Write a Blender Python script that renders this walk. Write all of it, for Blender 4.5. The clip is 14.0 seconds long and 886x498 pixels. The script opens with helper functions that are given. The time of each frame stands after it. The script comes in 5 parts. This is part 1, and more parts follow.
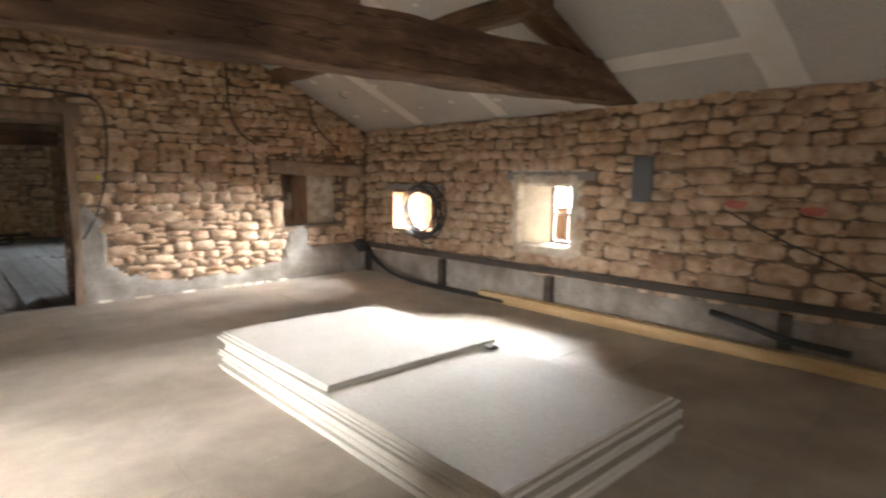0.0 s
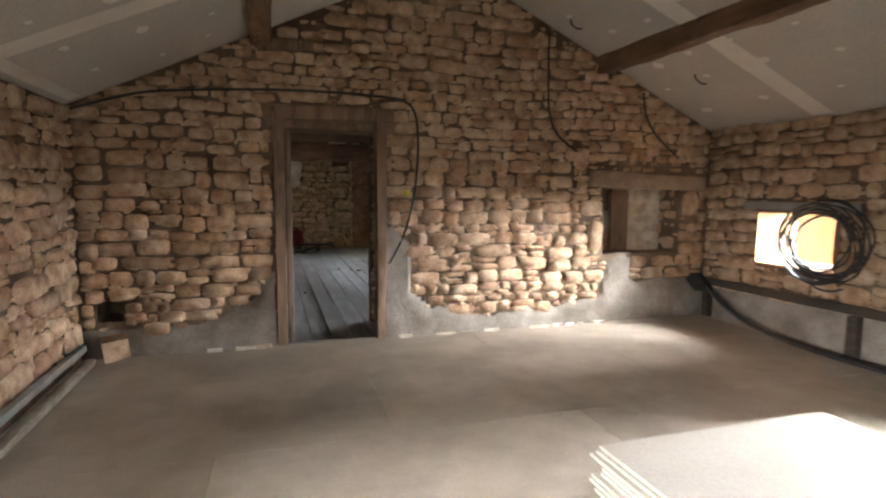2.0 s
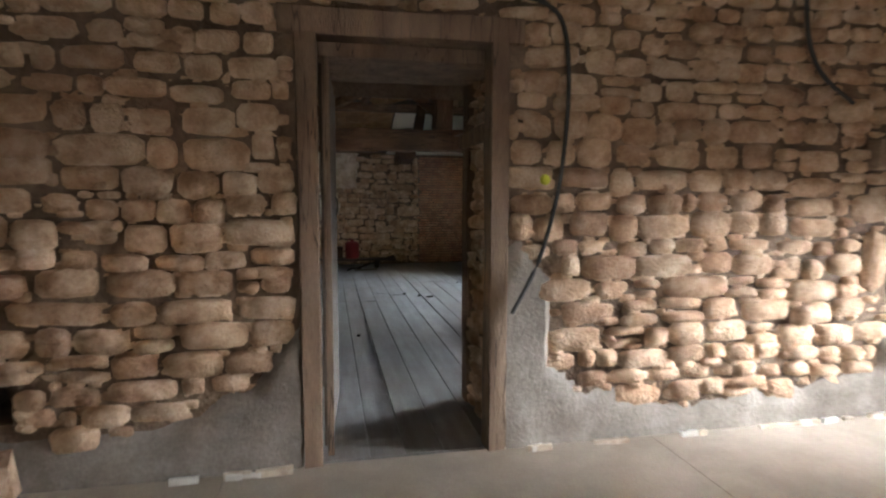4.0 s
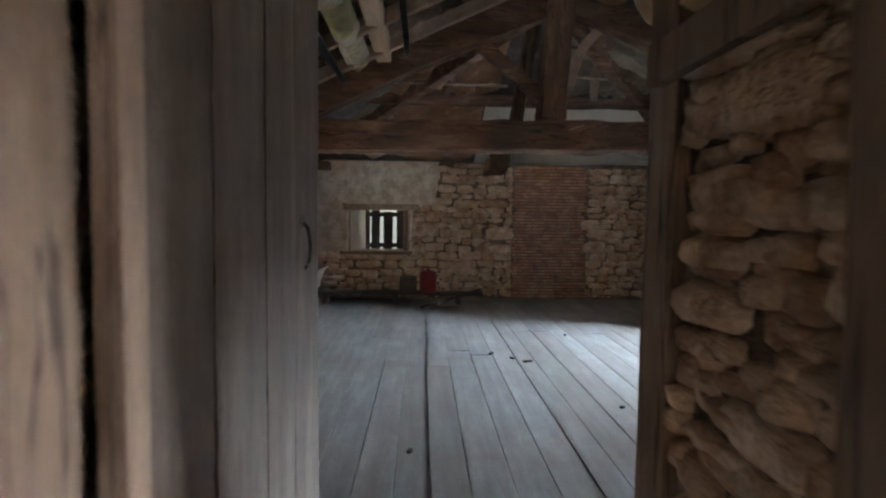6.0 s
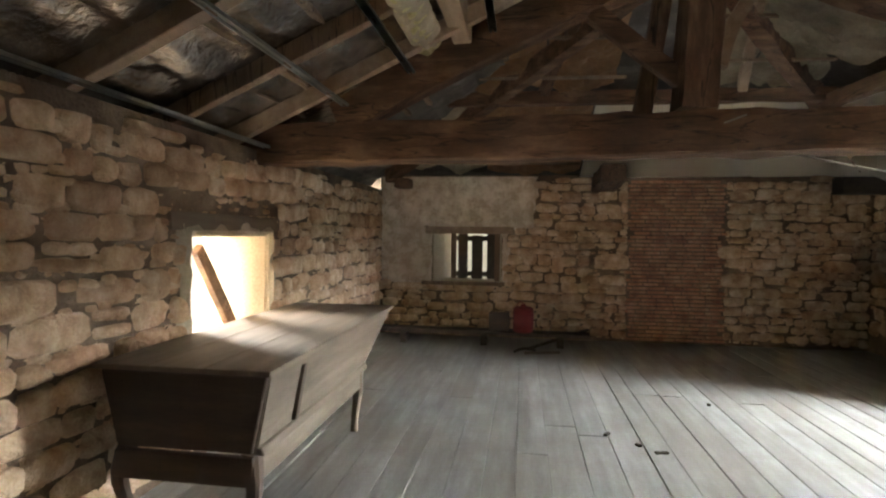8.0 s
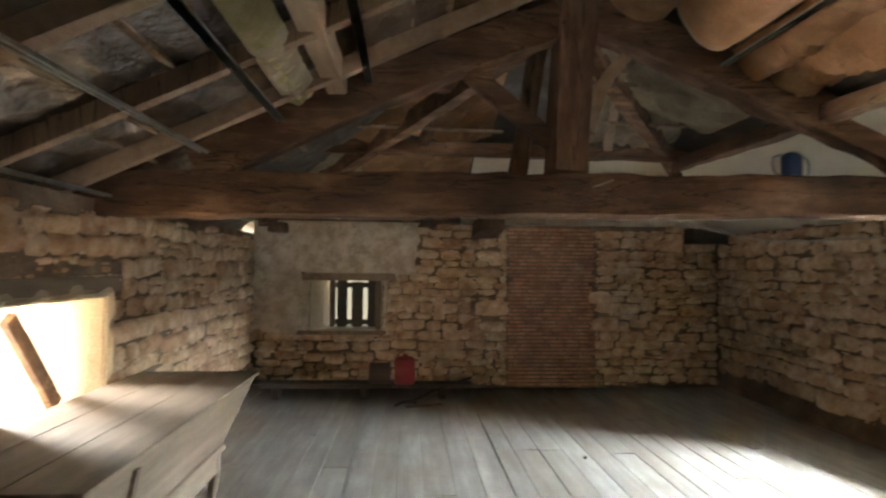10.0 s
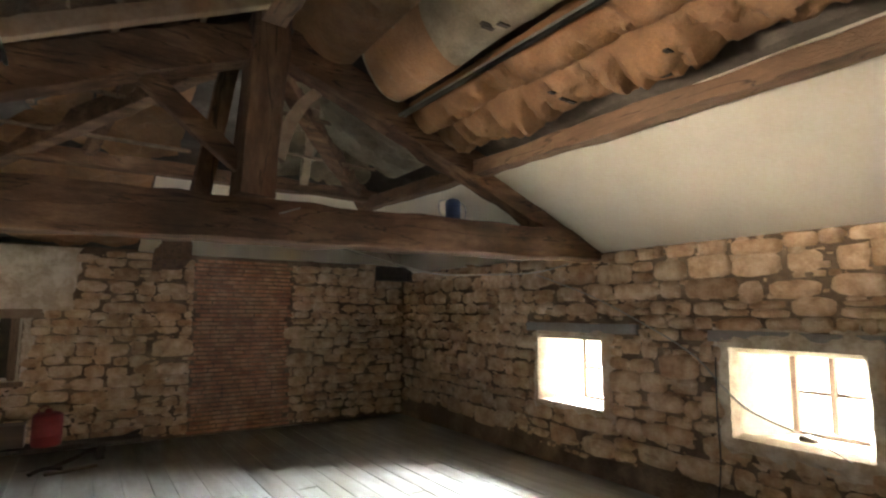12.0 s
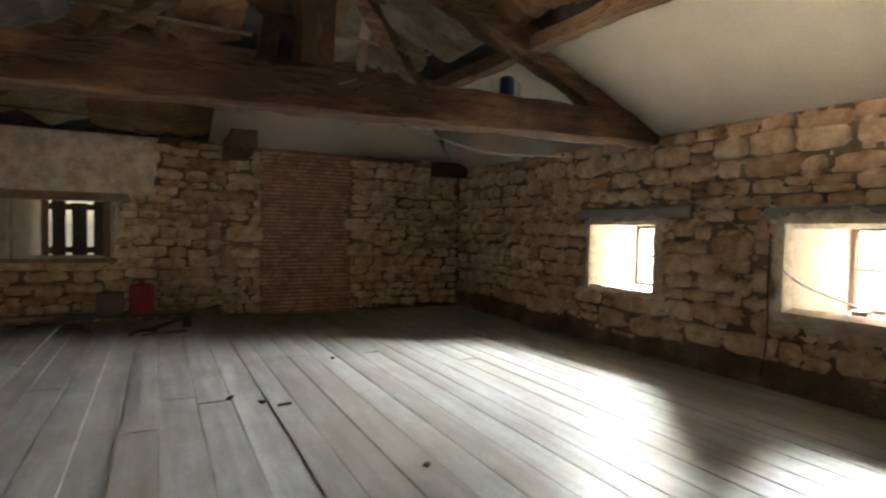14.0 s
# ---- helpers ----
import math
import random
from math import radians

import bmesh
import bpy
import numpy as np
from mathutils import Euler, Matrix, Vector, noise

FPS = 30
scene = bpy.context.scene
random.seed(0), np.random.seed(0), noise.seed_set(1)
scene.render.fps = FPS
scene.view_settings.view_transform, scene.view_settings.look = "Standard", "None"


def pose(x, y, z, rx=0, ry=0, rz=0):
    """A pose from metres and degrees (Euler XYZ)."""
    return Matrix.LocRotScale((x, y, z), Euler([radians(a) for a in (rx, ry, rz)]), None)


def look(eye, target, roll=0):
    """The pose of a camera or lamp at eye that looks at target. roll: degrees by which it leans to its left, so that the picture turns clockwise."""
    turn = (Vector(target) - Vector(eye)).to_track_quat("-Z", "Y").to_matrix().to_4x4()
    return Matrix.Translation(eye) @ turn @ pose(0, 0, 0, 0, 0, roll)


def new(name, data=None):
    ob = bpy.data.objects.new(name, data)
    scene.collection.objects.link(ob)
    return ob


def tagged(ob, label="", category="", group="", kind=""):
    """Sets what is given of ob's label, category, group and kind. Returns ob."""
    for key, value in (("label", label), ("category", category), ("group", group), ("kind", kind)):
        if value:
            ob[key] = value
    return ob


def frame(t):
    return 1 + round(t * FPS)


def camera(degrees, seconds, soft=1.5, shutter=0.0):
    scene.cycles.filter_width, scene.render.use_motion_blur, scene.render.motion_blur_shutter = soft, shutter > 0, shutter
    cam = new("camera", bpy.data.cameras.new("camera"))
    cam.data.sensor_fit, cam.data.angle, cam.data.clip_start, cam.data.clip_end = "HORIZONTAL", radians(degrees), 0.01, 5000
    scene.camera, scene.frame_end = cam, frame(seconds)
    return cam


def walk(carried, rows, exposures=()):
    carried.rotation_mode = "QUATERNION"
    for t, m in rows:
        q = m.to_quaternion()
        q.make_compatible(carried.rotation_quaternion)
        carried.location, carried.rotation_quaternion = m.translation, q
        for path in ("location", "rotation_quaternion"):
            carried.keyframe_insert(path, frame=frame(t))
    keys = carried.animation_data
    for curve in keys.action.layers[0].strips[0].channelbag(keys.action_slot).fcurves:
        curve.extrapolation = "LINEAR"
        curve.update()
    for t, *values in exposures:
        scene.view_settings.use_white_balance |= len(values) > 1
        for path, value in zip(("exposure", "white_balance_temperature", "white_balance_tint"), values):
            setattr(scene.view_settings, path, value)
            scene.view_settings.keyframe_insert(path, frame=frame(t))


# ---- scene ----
cam = camera(77.6, 14.0, soft=2.2, shutter=0.4)
PATH = [
    (0, (-0.069, 0.686, 1.387), (1.275, 2.145, 1.139), 0.5),
    (0.5, (-0.047, 1.036, 1.449), (1.02, 2.71, 1.208), 0.4),
    (1, (0.004, 1.535, 1.429), (0.869, 3.324, 1.199), 0.4),
    (1.5, (0.005, 2.058, 1.443), (0.723, 3.91, 1.215), 0.5),
    (2, (0.015, 2.588, 1.424), (0.613, 4.485, 1.208), 0.4),
    (2.5, (0.081, 3.196, 1.336), (0.595, 5.118, 1.134), 0.3),
    (3, (0.125, 3.796, 1.295), (0.588, 5.731, 1.085), 0.4),
    (3.2, (0.13, 4.057, 1.293), (0.584, 5.994, 1.084), 0.4),
    (5.3, (0.424, 6.519, 1.303), (0.643, 8.502, 1.165), 0.2),
    (5.5, (0.462, 6.723, 1.309), (0.64, 8.711, 1.171), 0.4),
    (6, (0.51, 7.215, 1.316), (0.585, 9.21, 1.193), 0.7),
    (6.5, (0.567, 7.639, 1.322), (0.506, 9.635, 1.207), 0.6),
    (7, (0.599, 7.994, 1.318), (0.376, 9.979, 1.216), 0.6),
    (7.2, (0.603, 8.12, 1.316), (0.315, 10.097, 1.223), 0.6),
    (9.3, (0.534, 8.682, 1.538), (0.294, 10.667, 1.54), 0.6),
    (9.5, (0.563, 8.685, 1.549), (0.413, 10.68, 1.561), 0.7),
    (10, (0.624, 8.687, 1.56), (0.75, 10.682, 1.627), 0.6),
    (10.5, (0.674, 8.644, 1.579), (1.095, 10.595, 1.713), 0.6),
    (11, (0.709, 8.679, 1.584), (1.407, 10.543, 1.775), 0.5),
    (11.5, (0.754, 8.68, 1.553), (1.684, 10.436, 1.781), 0.3),
    (12, (0.786, 8.682, 1.47), (1.874, 10.345, 1.696), 0.3),
    (12.5, (0.796, 8.7, 1.364), (1.978, 10.303, 1.545), 0.4),
    (13, (0.817, 8.69, 1.254), (2.012, 10.291, 1.351), 0.6),
    (13.5, (0.818, 8.646, 1.158), (1.926, 10.311, 1.176), 1.0),
    (14, (0.751, 8.558, 1.135), (1.671, 10.332, 1.065), 1.1),
]
EXPOSURES = [(0.0, 0.42, 6600, 10), (1.5, 0.42, 6600, 10), (3.0, 0.40, 6600, 10), (5.3, 0.60, 5800, 10), (6.3, 1.08, 6000, 10), (7.0, 1.06, 6700, 10), (9.3, 1.28, 7500, 10), (12.0, 1.22, 7300, 10), (13.5, 0.78, 7500, 10), (14.0, 0.68, 7500, 10)]
walk(cam, [(t, look(eye, target, roll)) for t, eye, target, roll in PATH], EXPOSURES)

# ---- world and light ----
world = bpy.data.worlds.new("sky")
scene.world = world
world.use_nodes = True
wn = world.node_tree
sky = wn.nodes.new("ShaderNodeTexSky")
sky.sky_type, sky.sun_disc = "NISHITA", False
SUN_EL, SUN_ROT = 48.0, 262.0
sky.sun_elevation, sky.sun_rotation = radians(SUN_EL), radians(SUN_ROT)
wn.links.new(sky.outputs[0], wn.nodes["Background"].inputs[0])
wn.nodes["Background"].inputs[1].default_value = 0.12

sun = new("sun", bpy.data.lights.new("sun", "SUN"))
sun.data.energy, sun.data.angle, sun.data.color = 2.5, radians(0.6), (1.0, 0.93, 0.82)
az = radians(SUN_ROT)
toward = Vector((math.sin(az) * math.cos(radians(SUN_EL)), math.cos(az) * math.cos(radians(SUN_EL)), math.sin(radians(SUN_EL))))
sun.matrix_world = look(toward * 30, (0, 0, 0))


def window_light(name, at, target, w, h, watts, color):
    """An added area lamp for outdoor light that enters by an opening."""
    data = bpy.data.lights.new(name, "AREA")
    data.shape, data.size, data.size_y, data.energy, data.color = "RECTANGLE", w, h, watts, color
    ob = new(name, data)
    ob.matrix_world = look(at, target)
    return ob


SKYC = (0.77, 0.88, 1.0)
window_light("sky_light_east_2", (7.8, 13.0, 2.0), (5.0, 12.4, 1.0), 5.0, 1.8, 27000, SKYC)
window_light("sky_light_east_1", (7.2, 4.9, 1.9), (4.8, 4.7, 1.0), 2.6, 2.0, 5000, (0.93, 0.96, 1.0)).data.spread = radians(96)
window_light("sky_light_back", (1.0, -2.62, 1.15), (1.0, 0.0, 1.25), 1.6, 1.3, 46, (1.0, 0.94, 0.87))
window_light("sky_light_west_1", (-4.6, 1.9, 2.1), (-1.6, 3.3, 1.0), 4.0, 2.0, 3600, (0.97, 0.97, 0.96)).data.spread = radians(150)
# added lamps: bounce off a sunlit yard beyond the west opening, sky above it
window_light("yard_bounce_west_2", (-7.0, 14.6, -0.7), (-1.4, 11.9, 1.0), 4.2, 1.8, 5400, (1.0, 0.88, 0.74))
window_light("sky_light_west_high", (-3.8, 12.85, 2.1), (-0.85, 11.37, 0.8), 0.7, 0.5, 420, (0.88, 0.94, 1.0))

# ---- materials ----


def node_mat(name):
    m = bpy.data.materials.new(name)
    m.use_nodes = True
    return m, m.node_tree, m.node_tree.nodes["Principled BSDF"]


def n_new(nt, kind, **props):
    n = nt.nodes.new(kind)
    for k, v in props.items():
        n.inputs[k].default_value = v
    return n


def ramp(nt, fac, stops):
    r = nt.nodes.new("ShaderNodeValToRGB")
    el = r.color_ramp.elements
    while len(el) < len(stops):
        el.new(0.5)
    for e, (p, c) in zip(el, stops):
        e.position, e.color = p, (*c, 1)
    nt.links.new(fac, r.inputs[0])
    return r.outputs[0]


def piece_random(nt):
    """One random value a piece, whether an object of its own or an island of a joined mesh."""
    oi, geo = nt.nodes.new("ShaderNodeObjectInfo"), nt.nodes.new("ShaderNodeNewGeometry")
    add = nt.nodes.new("ShaderNodeMath")
    add.operation = "ADD"
    nt.links.new(oi.outputs["Random"], add.inputs[0])
    nt.links.new(geo.outputs["Random Per Island"], add.inputs[1])
    fr = nt.nodes.new("ShaderNodeMath")
    fr.operation = "FRACT"
    nt.links.new(add.outputs[0], fr.inputs[0])
    return fr.outputs[0]


def world_coords(nt, scale=(1, 1, 1)):
    geo = nt.nodes.new("ShaderNodeNewGeometry")
    mp = nt.nodes.new("ShaderNodeMapping")
    mp.inputs["Scale"].default_value = scale
    nt.links.new(geo.outputs["Position"], mp.inputs[0])
    return mp.outputs[0]


def noise_out(nt, co, scale, detail=6.0, rough=0.6, dist=0.0):
    n = n_new(nt, "ShaderNodeTexNoise", Scale=scale, Detail=detail, Roughness=rough, Distortion=dist)
    nt.links.new(co, n.inputs["Vector"])
    return n.outputs["Fac"]


def mixc(nt, fac, a, b, mode="MIX"):
    m = nt.nodes.new("ShaderNodeMix")
    m.data_type, m.blend_type = "RGBA", mode
    if isinstance(fac, float):
        m.inputs[0].default_value = fac
    else:
        nt.links.new(fac, m.inputs[0])
    for sock, v in ((m.inputs[6], a), (m.inputs[7], b)):
        if isinstance(v, tuple):
            sock.default_value = (*v, 1)
        else:
            nt.links.new(v, sock)
    return m.outputs[2]


def bump(nt, bsdf, height, strength, distance):
    b = n_new(nt, "ShaderNodeBump", Strength=strength, Distance=distance)
    nt.links.new(height, b.inputs["Height"])
    nt.links.new(b.outputs[0], bsdf.inputs["Normal"])


def grainy(name, stops, scale=4.0, fine=60.0, rough=0.9, relief=0.35, depth=0.01, pieces=None, stretch=(1, 1, 1), dirt=None, metal=0.0, cracks=None):
    """A surface with variation at two scales, and a change from piece to piece."""
    m, nt, bsdf = node_mat(name)
    co = world_coords(nt, stretch)
    big = noise_out(nt, co, scale)
    small = noise_out(nt, co, fine, 4.0)
    c = ramp(nt, big, stops)
    c = mixc(nt, 0.35, c, ramp(nt, small, [(0.3, (0.35, 0.35, 0.35)), (0.7, (0.75, 0.75, 0.75))]), "OVERLAY")
    if pieces:
        c = mixc(nt, 0.8, c, ramp(nt, piece_random(nt), pieces), "MULTIPLY")
    if dirt:
        spot = ramp(nt, noise_out(nt, world_coords(nt), 1.3, 8.0, 0.7), [(0.42, (0, 0, 0)), (0.68, (1, 1, 1))])
        c = mixc(nt, spot, c, mixc(nt, 0.7, c, dirt))
    if cracks:
        split = noise_out(nt, world_coords(nt, cracks), 1.6, 3.0, 0.5, 0.4)
        slit = ramp(nt, split, [(0.485, (1, 1, 1)), (0.5, (0.12, 0.12, 0.12)), (0.515, (1, 1, 1))])
        c = mixc(nt, 0.85, c, slit, "MULTIPLY")
    nt.links.new(c, bsdf.inputs["Base Color"])
    bsdf.inputs["Roughness"].default_value = rough
    bsdf.inputs["Metallic"].default_value = metal
    mixh = nt.nodes.new("ShaderNodeMath")
    mixh.operation = "ADD"
    nt.links.new(big, mixh.inputs[0])
    nt.links.new(small, mixh.inputs[1])
    bump(nt, bsdf, mixh.outputs[0], relief, depth)
    return m


STONE = grainy("limestone", [(0.34, (0.40, 0.272, 0.18)), (0.5, (0.58, 0.43, 0.305)), (0.66, (0.73, 0.595, 0.46))], 9, 60, 0.92, 0.9, 0.022,
               [(0.0, (0.54, 0.43, 0.36)), (0.2, (0.80, 0.70, 0.62)), (0.45, (1.0, 0.93, 0.85)), (0.6, (0.84, 0.80, 0.76)), (0.8, (0.98, 0.88, 0.78)), (1.0, (0.70, 0.54, 0.43))])
MORTAR = grainy("earth_mortar", [(0.3, (0.085, 0.056, 0.037)), (0.5, (0.155, 0.106, 0.071)), (0.7, (0.28, 0.205, 0.143))], 3.2, 40, 0.96, 0.9, 0.03)
RENDER = grainy("grey_lime_render", [(0.25, (0.18, 0.15, 0.125)), (0.5, (0.29, 0.255, 0.22)), (0.8, (0.45, 0.41, 0.36))], 3.5, 45, 0.95, 0.5, 0.012, dirt=(0.10, 0.08, 0.06))
LIME = grainy("old_lime_plaster", [(0.38, (0.46, 0.375, 0.28)), (0.5, (0.62, 0.535, 0.42)), (0.62, (0.76, 0.68, 0.57))], 9, 40, 0.95, 0.7, 0.006, dirt=(0.44, 0.31, 0.22))
WHITE = grainy("white_plaster", [(0.3, (0.78, 0.735, 0.64)), (0.7, (0.86, 0.825, 0.74))], 1.6, 40, 0.9, 0.12, 0.004)
# Limewash kept darker, so strong window light does not blow the reveals out.
REVEAL = grainy("dimmed_limewash_reveal", [(0.3, (0.38, 0.32, 0.24)), (0.7, (0.50, 0.44, 0.345))], 4, 50, 0.93, 0.4, 0.008)
BRICK = grainy("old_thin_brick", [(0.33, (0.28, 0.14, 0.09)), (0.5, (0.40, 0.22, 0.145)), (0.68, (0.52, 0.34, 0.24))], 9, 70, 0.93, 0.5, 0.008,
               [(0.0, (0.6, 0.5, 0.45)), (0.5, (0.95, 0.9, 0.85)), (1.0, (1.0, 0.8, 0.68))])
BEAM = grainy("old_oak", [(0.3, (0.07, 0.034, 0.018)), (0.5, (0.155, 0.080, 0.043)), (0.7, (0.31, 0.18, 0.105))], 3.0, 45, 0.85, 0.7, 0.02, stretch=(0.7, 3, 3), dirt=(0.05, 0.032, 0.02), cracks=(0.55, 7, 7))
BEAMY = grainy("old_oak_lengthwise", [(0.2, (0.08, 0.041, 0.024)), (0.5, (0.165, 0.09, 0.052)), (0.8, (0.25, 0.165, 0.10))], 3.0, 45, 0.85, 0.7, 0.02, stretch=(3, 0.7, 3), dirt=(0.06, 0.04, 0.025), cracks=(7, 0.55, 7))
POSTW = grainy("weathered_post", [(0.2, (0.11, 0.070, 0.045)), (0.5, (0.195, 0.130, 0.086)), (0.8, (0.30, 0.212, 0.145))], 3.0, 50, 0.85, 0.6, 0.012, stretch=(3, 3, 0.6), cracks=(9, 9, 0.5))
BEAMZ = grainy("old_oak_upright", [(0.3, (0.075, 0.037, 0.020)), (0.5, (0.165, 0.088, 0.049)), (0.7, (0.31, 0.185, 0.11))], 3.0, 45, 0.85, 0.7, 0.02, stretch=(3, 3, 0.7), dirt=(0.05, 0.032, 0.02), cracks=(7, 7, 0.55))
LEAFW = grainy("grey_door_wood", [(0.3, (0.072, 0.049, 0.034)), (0.5, (0.112, 0.080, 0.057)), (0.7, (0.165, 0.123, 0.091))], 2.5, 50, 0.8, 0.5, 0.008, stretch=(5, 5, 0.8), dirt=(0.06, 0.040, 0.026))
PLANK = grainy("dusty_floor_plank", [(0.2, (0.18, 0.17, 0.16)), (0.5, (0.28, 0.278, 0.272)), (0.8, (0.40, 0.402, 0.40))], 3.0, 45, 0.46, 0.35, 0.004,
               [(0.0, (0.72, 0.69, 0.65)), (0.5, (0.92, 0.9, 0.88)), (1.0, (1.0, 1.0, 1.0))], stretch=(4, 0.5, 1), dirt=(0.19, 0.16, 0.13))
CHIP = grainy("dusty_chipboard", [(0.2, (0.33, 0.275, 0.215)), (0.5, (0.44, 0.38, 0.315)), (0.8, (0.54, 0.485, 0.42))], 1.4, 90, 0.6, 0.15, 0.002,
              [(0.0, (0.88, 0.86, 0.83)), (1.0, (1.0, 1.0, 1.0))], dirt=(0.26, 0.215, 0.17))
BOARD = grainy("grey_plasterboard", [(0.3, (0.46, 0.44, 0.405)), (0.7, (0.54, 0.52, 0.485))], 1.2, 60, 0.85, 0.1, 0.002)
TAPE = grainy("filler_band", [(0.3, (0.70, 0.67, 0.62)), (0.7, (0.80, 0.78, 0.73))], 3, 50, 0.9, 0.2, 0.003)
SHEET = grainy("cream_board_paper", [(0.3, (0.48, 0.445, 0.395)), (0.7, (0.56, 0.53, 0.48))], 1.5, 70, 0.8, 0.12, 0.002, [(0, (0.92, 0.90, 0.86)), (1, (1, 1, 1))])
CHEST = grainy("bare_chest_wood", [(0.25, (0.085, 0.062, 0.044)), (0.5, (0.14, 0.108, 0.08)), (0.75, (0.21, 0.168, 0.128))], 3.0, 50, 0.7, 0.35, 0.005, stretch=(4, 0.5, 4), dirt=(0.17, 0.12, 0.08))
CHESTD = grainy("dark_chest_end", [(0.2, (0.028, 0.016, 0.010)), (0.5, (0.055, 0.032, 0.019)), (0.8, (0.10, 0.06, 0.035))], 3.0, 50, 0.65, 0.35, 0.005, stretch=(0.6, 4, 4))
TIMBER = grainy("yellow_timber", [(0.2, (0.34, 0.215, 0.09)), (0.5, (0.46, 0.31, 0.15)), (0.8, (0.56, 0.42, 0.24))], 3.0, 50, 0.7, 0.3, 0.004, stretch=(4, 0.5, 4))
PINK = grainy("pale_purlin", [(0.2, (0.17, 0.115, 0.078)), (0.5, (0.28, 0.20, 0.14)), (0.8, (0.38, 0.285, 0.21))], 3.0, 50, 0.8, 0.5, 0.008, stretch=(4, 0.5, 4))
KRAFT = grainy("kraft_paper", [(0.2, (0.23, 0.115, 0.056)), (0.5, (0.37, 0.20, 0.10)), (0.8, (0.50, 0.31, 0.18))], 4, 60, 0.7, 0.6, 0.02, dirt=(0.16, 0.085, 0.045))
KRAFTP = grainy("pale_printed_paper", [(0.2, (0.28, 0.225, 0.15)), (0.5, (0.42, 0.35, 0.25)), (0.8, (0.53, 0.455, 0.34))], 4, 60, 0.75, 0.5, 0.015, dirt=(0.10, 0.08, 0.055))
WOOL = grainy("yellow_wool", [(0.2, (0.30, 0.26, 0.12)), (0.5, (0.44, 0.39, 0.21)), (0.8, (0.55, 0.49, 0.30))], 9, 90, 0.95, 0.9, 0.02)
TILES = grainy("dark_roof_underside", [(0.2, (0.045, 0.038, 0.032)), (0.5, (0.095, 0.082, 0.07)), (0.8, (0.20, 0.178, 0.155))], 5, 50, 0.7, 0.5, 0.012,
               [(0, (0.6, 0.55, 0.5)), (1, (1, 1, 1))])
FOIL = grainy("foil_membrane", [(0.38, (0.34, 0.32, 0.30)), (0.62, (0.78, 0.775, 0.77))], 4, 22, 0.15, 0.45, 0.03, metal=0.9, dirt=(0.08, 0.065, 0.05))
STEEL = grainy("galvanised_rail", [(0.3, (0.34, 0.355, 0.36)), (0.7, (0.46, 0.475, 0.48))], 6, 70, 0.45, 0.15, 0.002, metal=0.8)
BLACK = grainy("black_plastic", [(0.3, (0.018, 0.018, 0.019)), (0.7, (0.035, 0.034, 0.033))], 6, 60, 0.55, 0.1, 0.001)
RAILW = grainy("dark_rail", [(0.3, (0.030, 0.022, 0.017)), (0.7, (0.065, 0.048, 0.035))], 4, 60, 0.7, 0.4, 0.004, stretch=(3, 0.5, 3))
RED = grainy("red_paint", [(0.3, (0.15, 0.011, 0.014)), (0.7, (0.23, 0.019, 0.023))], 5, 60, 0.7, 0.15, 0.002, dirt=(0.14, 0.02, 0.02))
REDMARK = grainy("red_spray", [(0.3, (0.42, 0.11, 0.085)), (0.7, (0.52, 0.19, 0.145))], 9, 60, 0.9, 0.6, 0.012)
BLUE = grainy("blue_enamel", [(0.3, (0.022, 0.055, 0.16)), (0.7, (0.035, 0.08, 0.22))], 5, 60, 0.4, 0.1, 0.001)
YELLOW = grainy("yellow_plastic", [(0.3, (0.52, 0.55, 0.03)), (0.7, (0.62, 0.64, 0.05))], 5, 60, 0.5, 0.1, 0.001)
IRON = grainy("old_iron", [(0.3, (0.03, 0.026, 0.023)), (0.7, (0.075, 0.06, 0.05))], 9, 70, 0.6, 0.4, 0.002, metal=0.6)
CASE = grainy("casement_paint", [(0.3, (0.11, 0.065, 0.043)), (0.7, (0.17, 0.108, 0.076))], 5, 60, 0.7, 0.2, 0.002)
GREYBOX = grainy("slate_grey_panel", [(0.3, (0.085, 0.09, 0.095)), (0.7, (0.13, 0.135, 0.14))], 5, 60, 0.6, 0.1, 0.001)
OCHRE = grainy("ochre_facade", [(0.2, (0.25, 0.115, 0.048)), (0.5, (0.32, 0.16, 0.072)), (0.8, (0.38, 0.21, 0.105))], 2, 30, 0.95, 0.5, 0.02)
GROUND = grainy("dry_ground", [(0.2, (0.20, 0.18, 0.12)), (0.5, (0.27, 0.25, 0.17)), (0.8, (0.34, 0.31, 0.23))], 0.4, 12, 0.95, 0.5, 0.03)
CABLEG = grainy("grey_cable", [(0.3, (0.30, 0.28, 0.25)), (0.7, (0.40, 0.37, 0.33))], 5, 60, 0.6, 0.1, 0.001)

# Emission for backdrop sheets that make the openings look overbright.
GLOW, hnt, hb = node_mat("window_glow")
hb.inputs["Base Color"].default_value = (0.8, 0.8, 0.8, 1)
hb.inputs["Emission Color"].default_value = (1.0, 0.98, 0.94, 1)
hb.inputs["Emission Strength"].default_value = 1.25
# Warm emission that stands in for a sunlit yard.
YARD_GLOW, ynt, yb_ = node_mat("warm_yard_glow")
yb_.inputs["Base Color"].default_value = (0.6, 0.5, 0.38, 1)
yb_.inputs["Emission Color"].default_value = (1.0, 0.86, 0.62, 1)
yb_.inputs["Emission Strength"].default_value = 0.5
# Stone reveal with the orange bounce from the sunlit outside in its colour.
OCHREV = grainy("sunlit_ochre_reveal", [(0.3, (0.30, 0.155, 0.075)), (0.7, (0.42, 0.245, 0.13))], 4, 50, 0.93, 0.4, 0.008)
GLASS, gnt, gb = node_mat("window_glass")
gb.inputs["Base Color"].default_value = (0.95, 0.97, 0.97, 1)
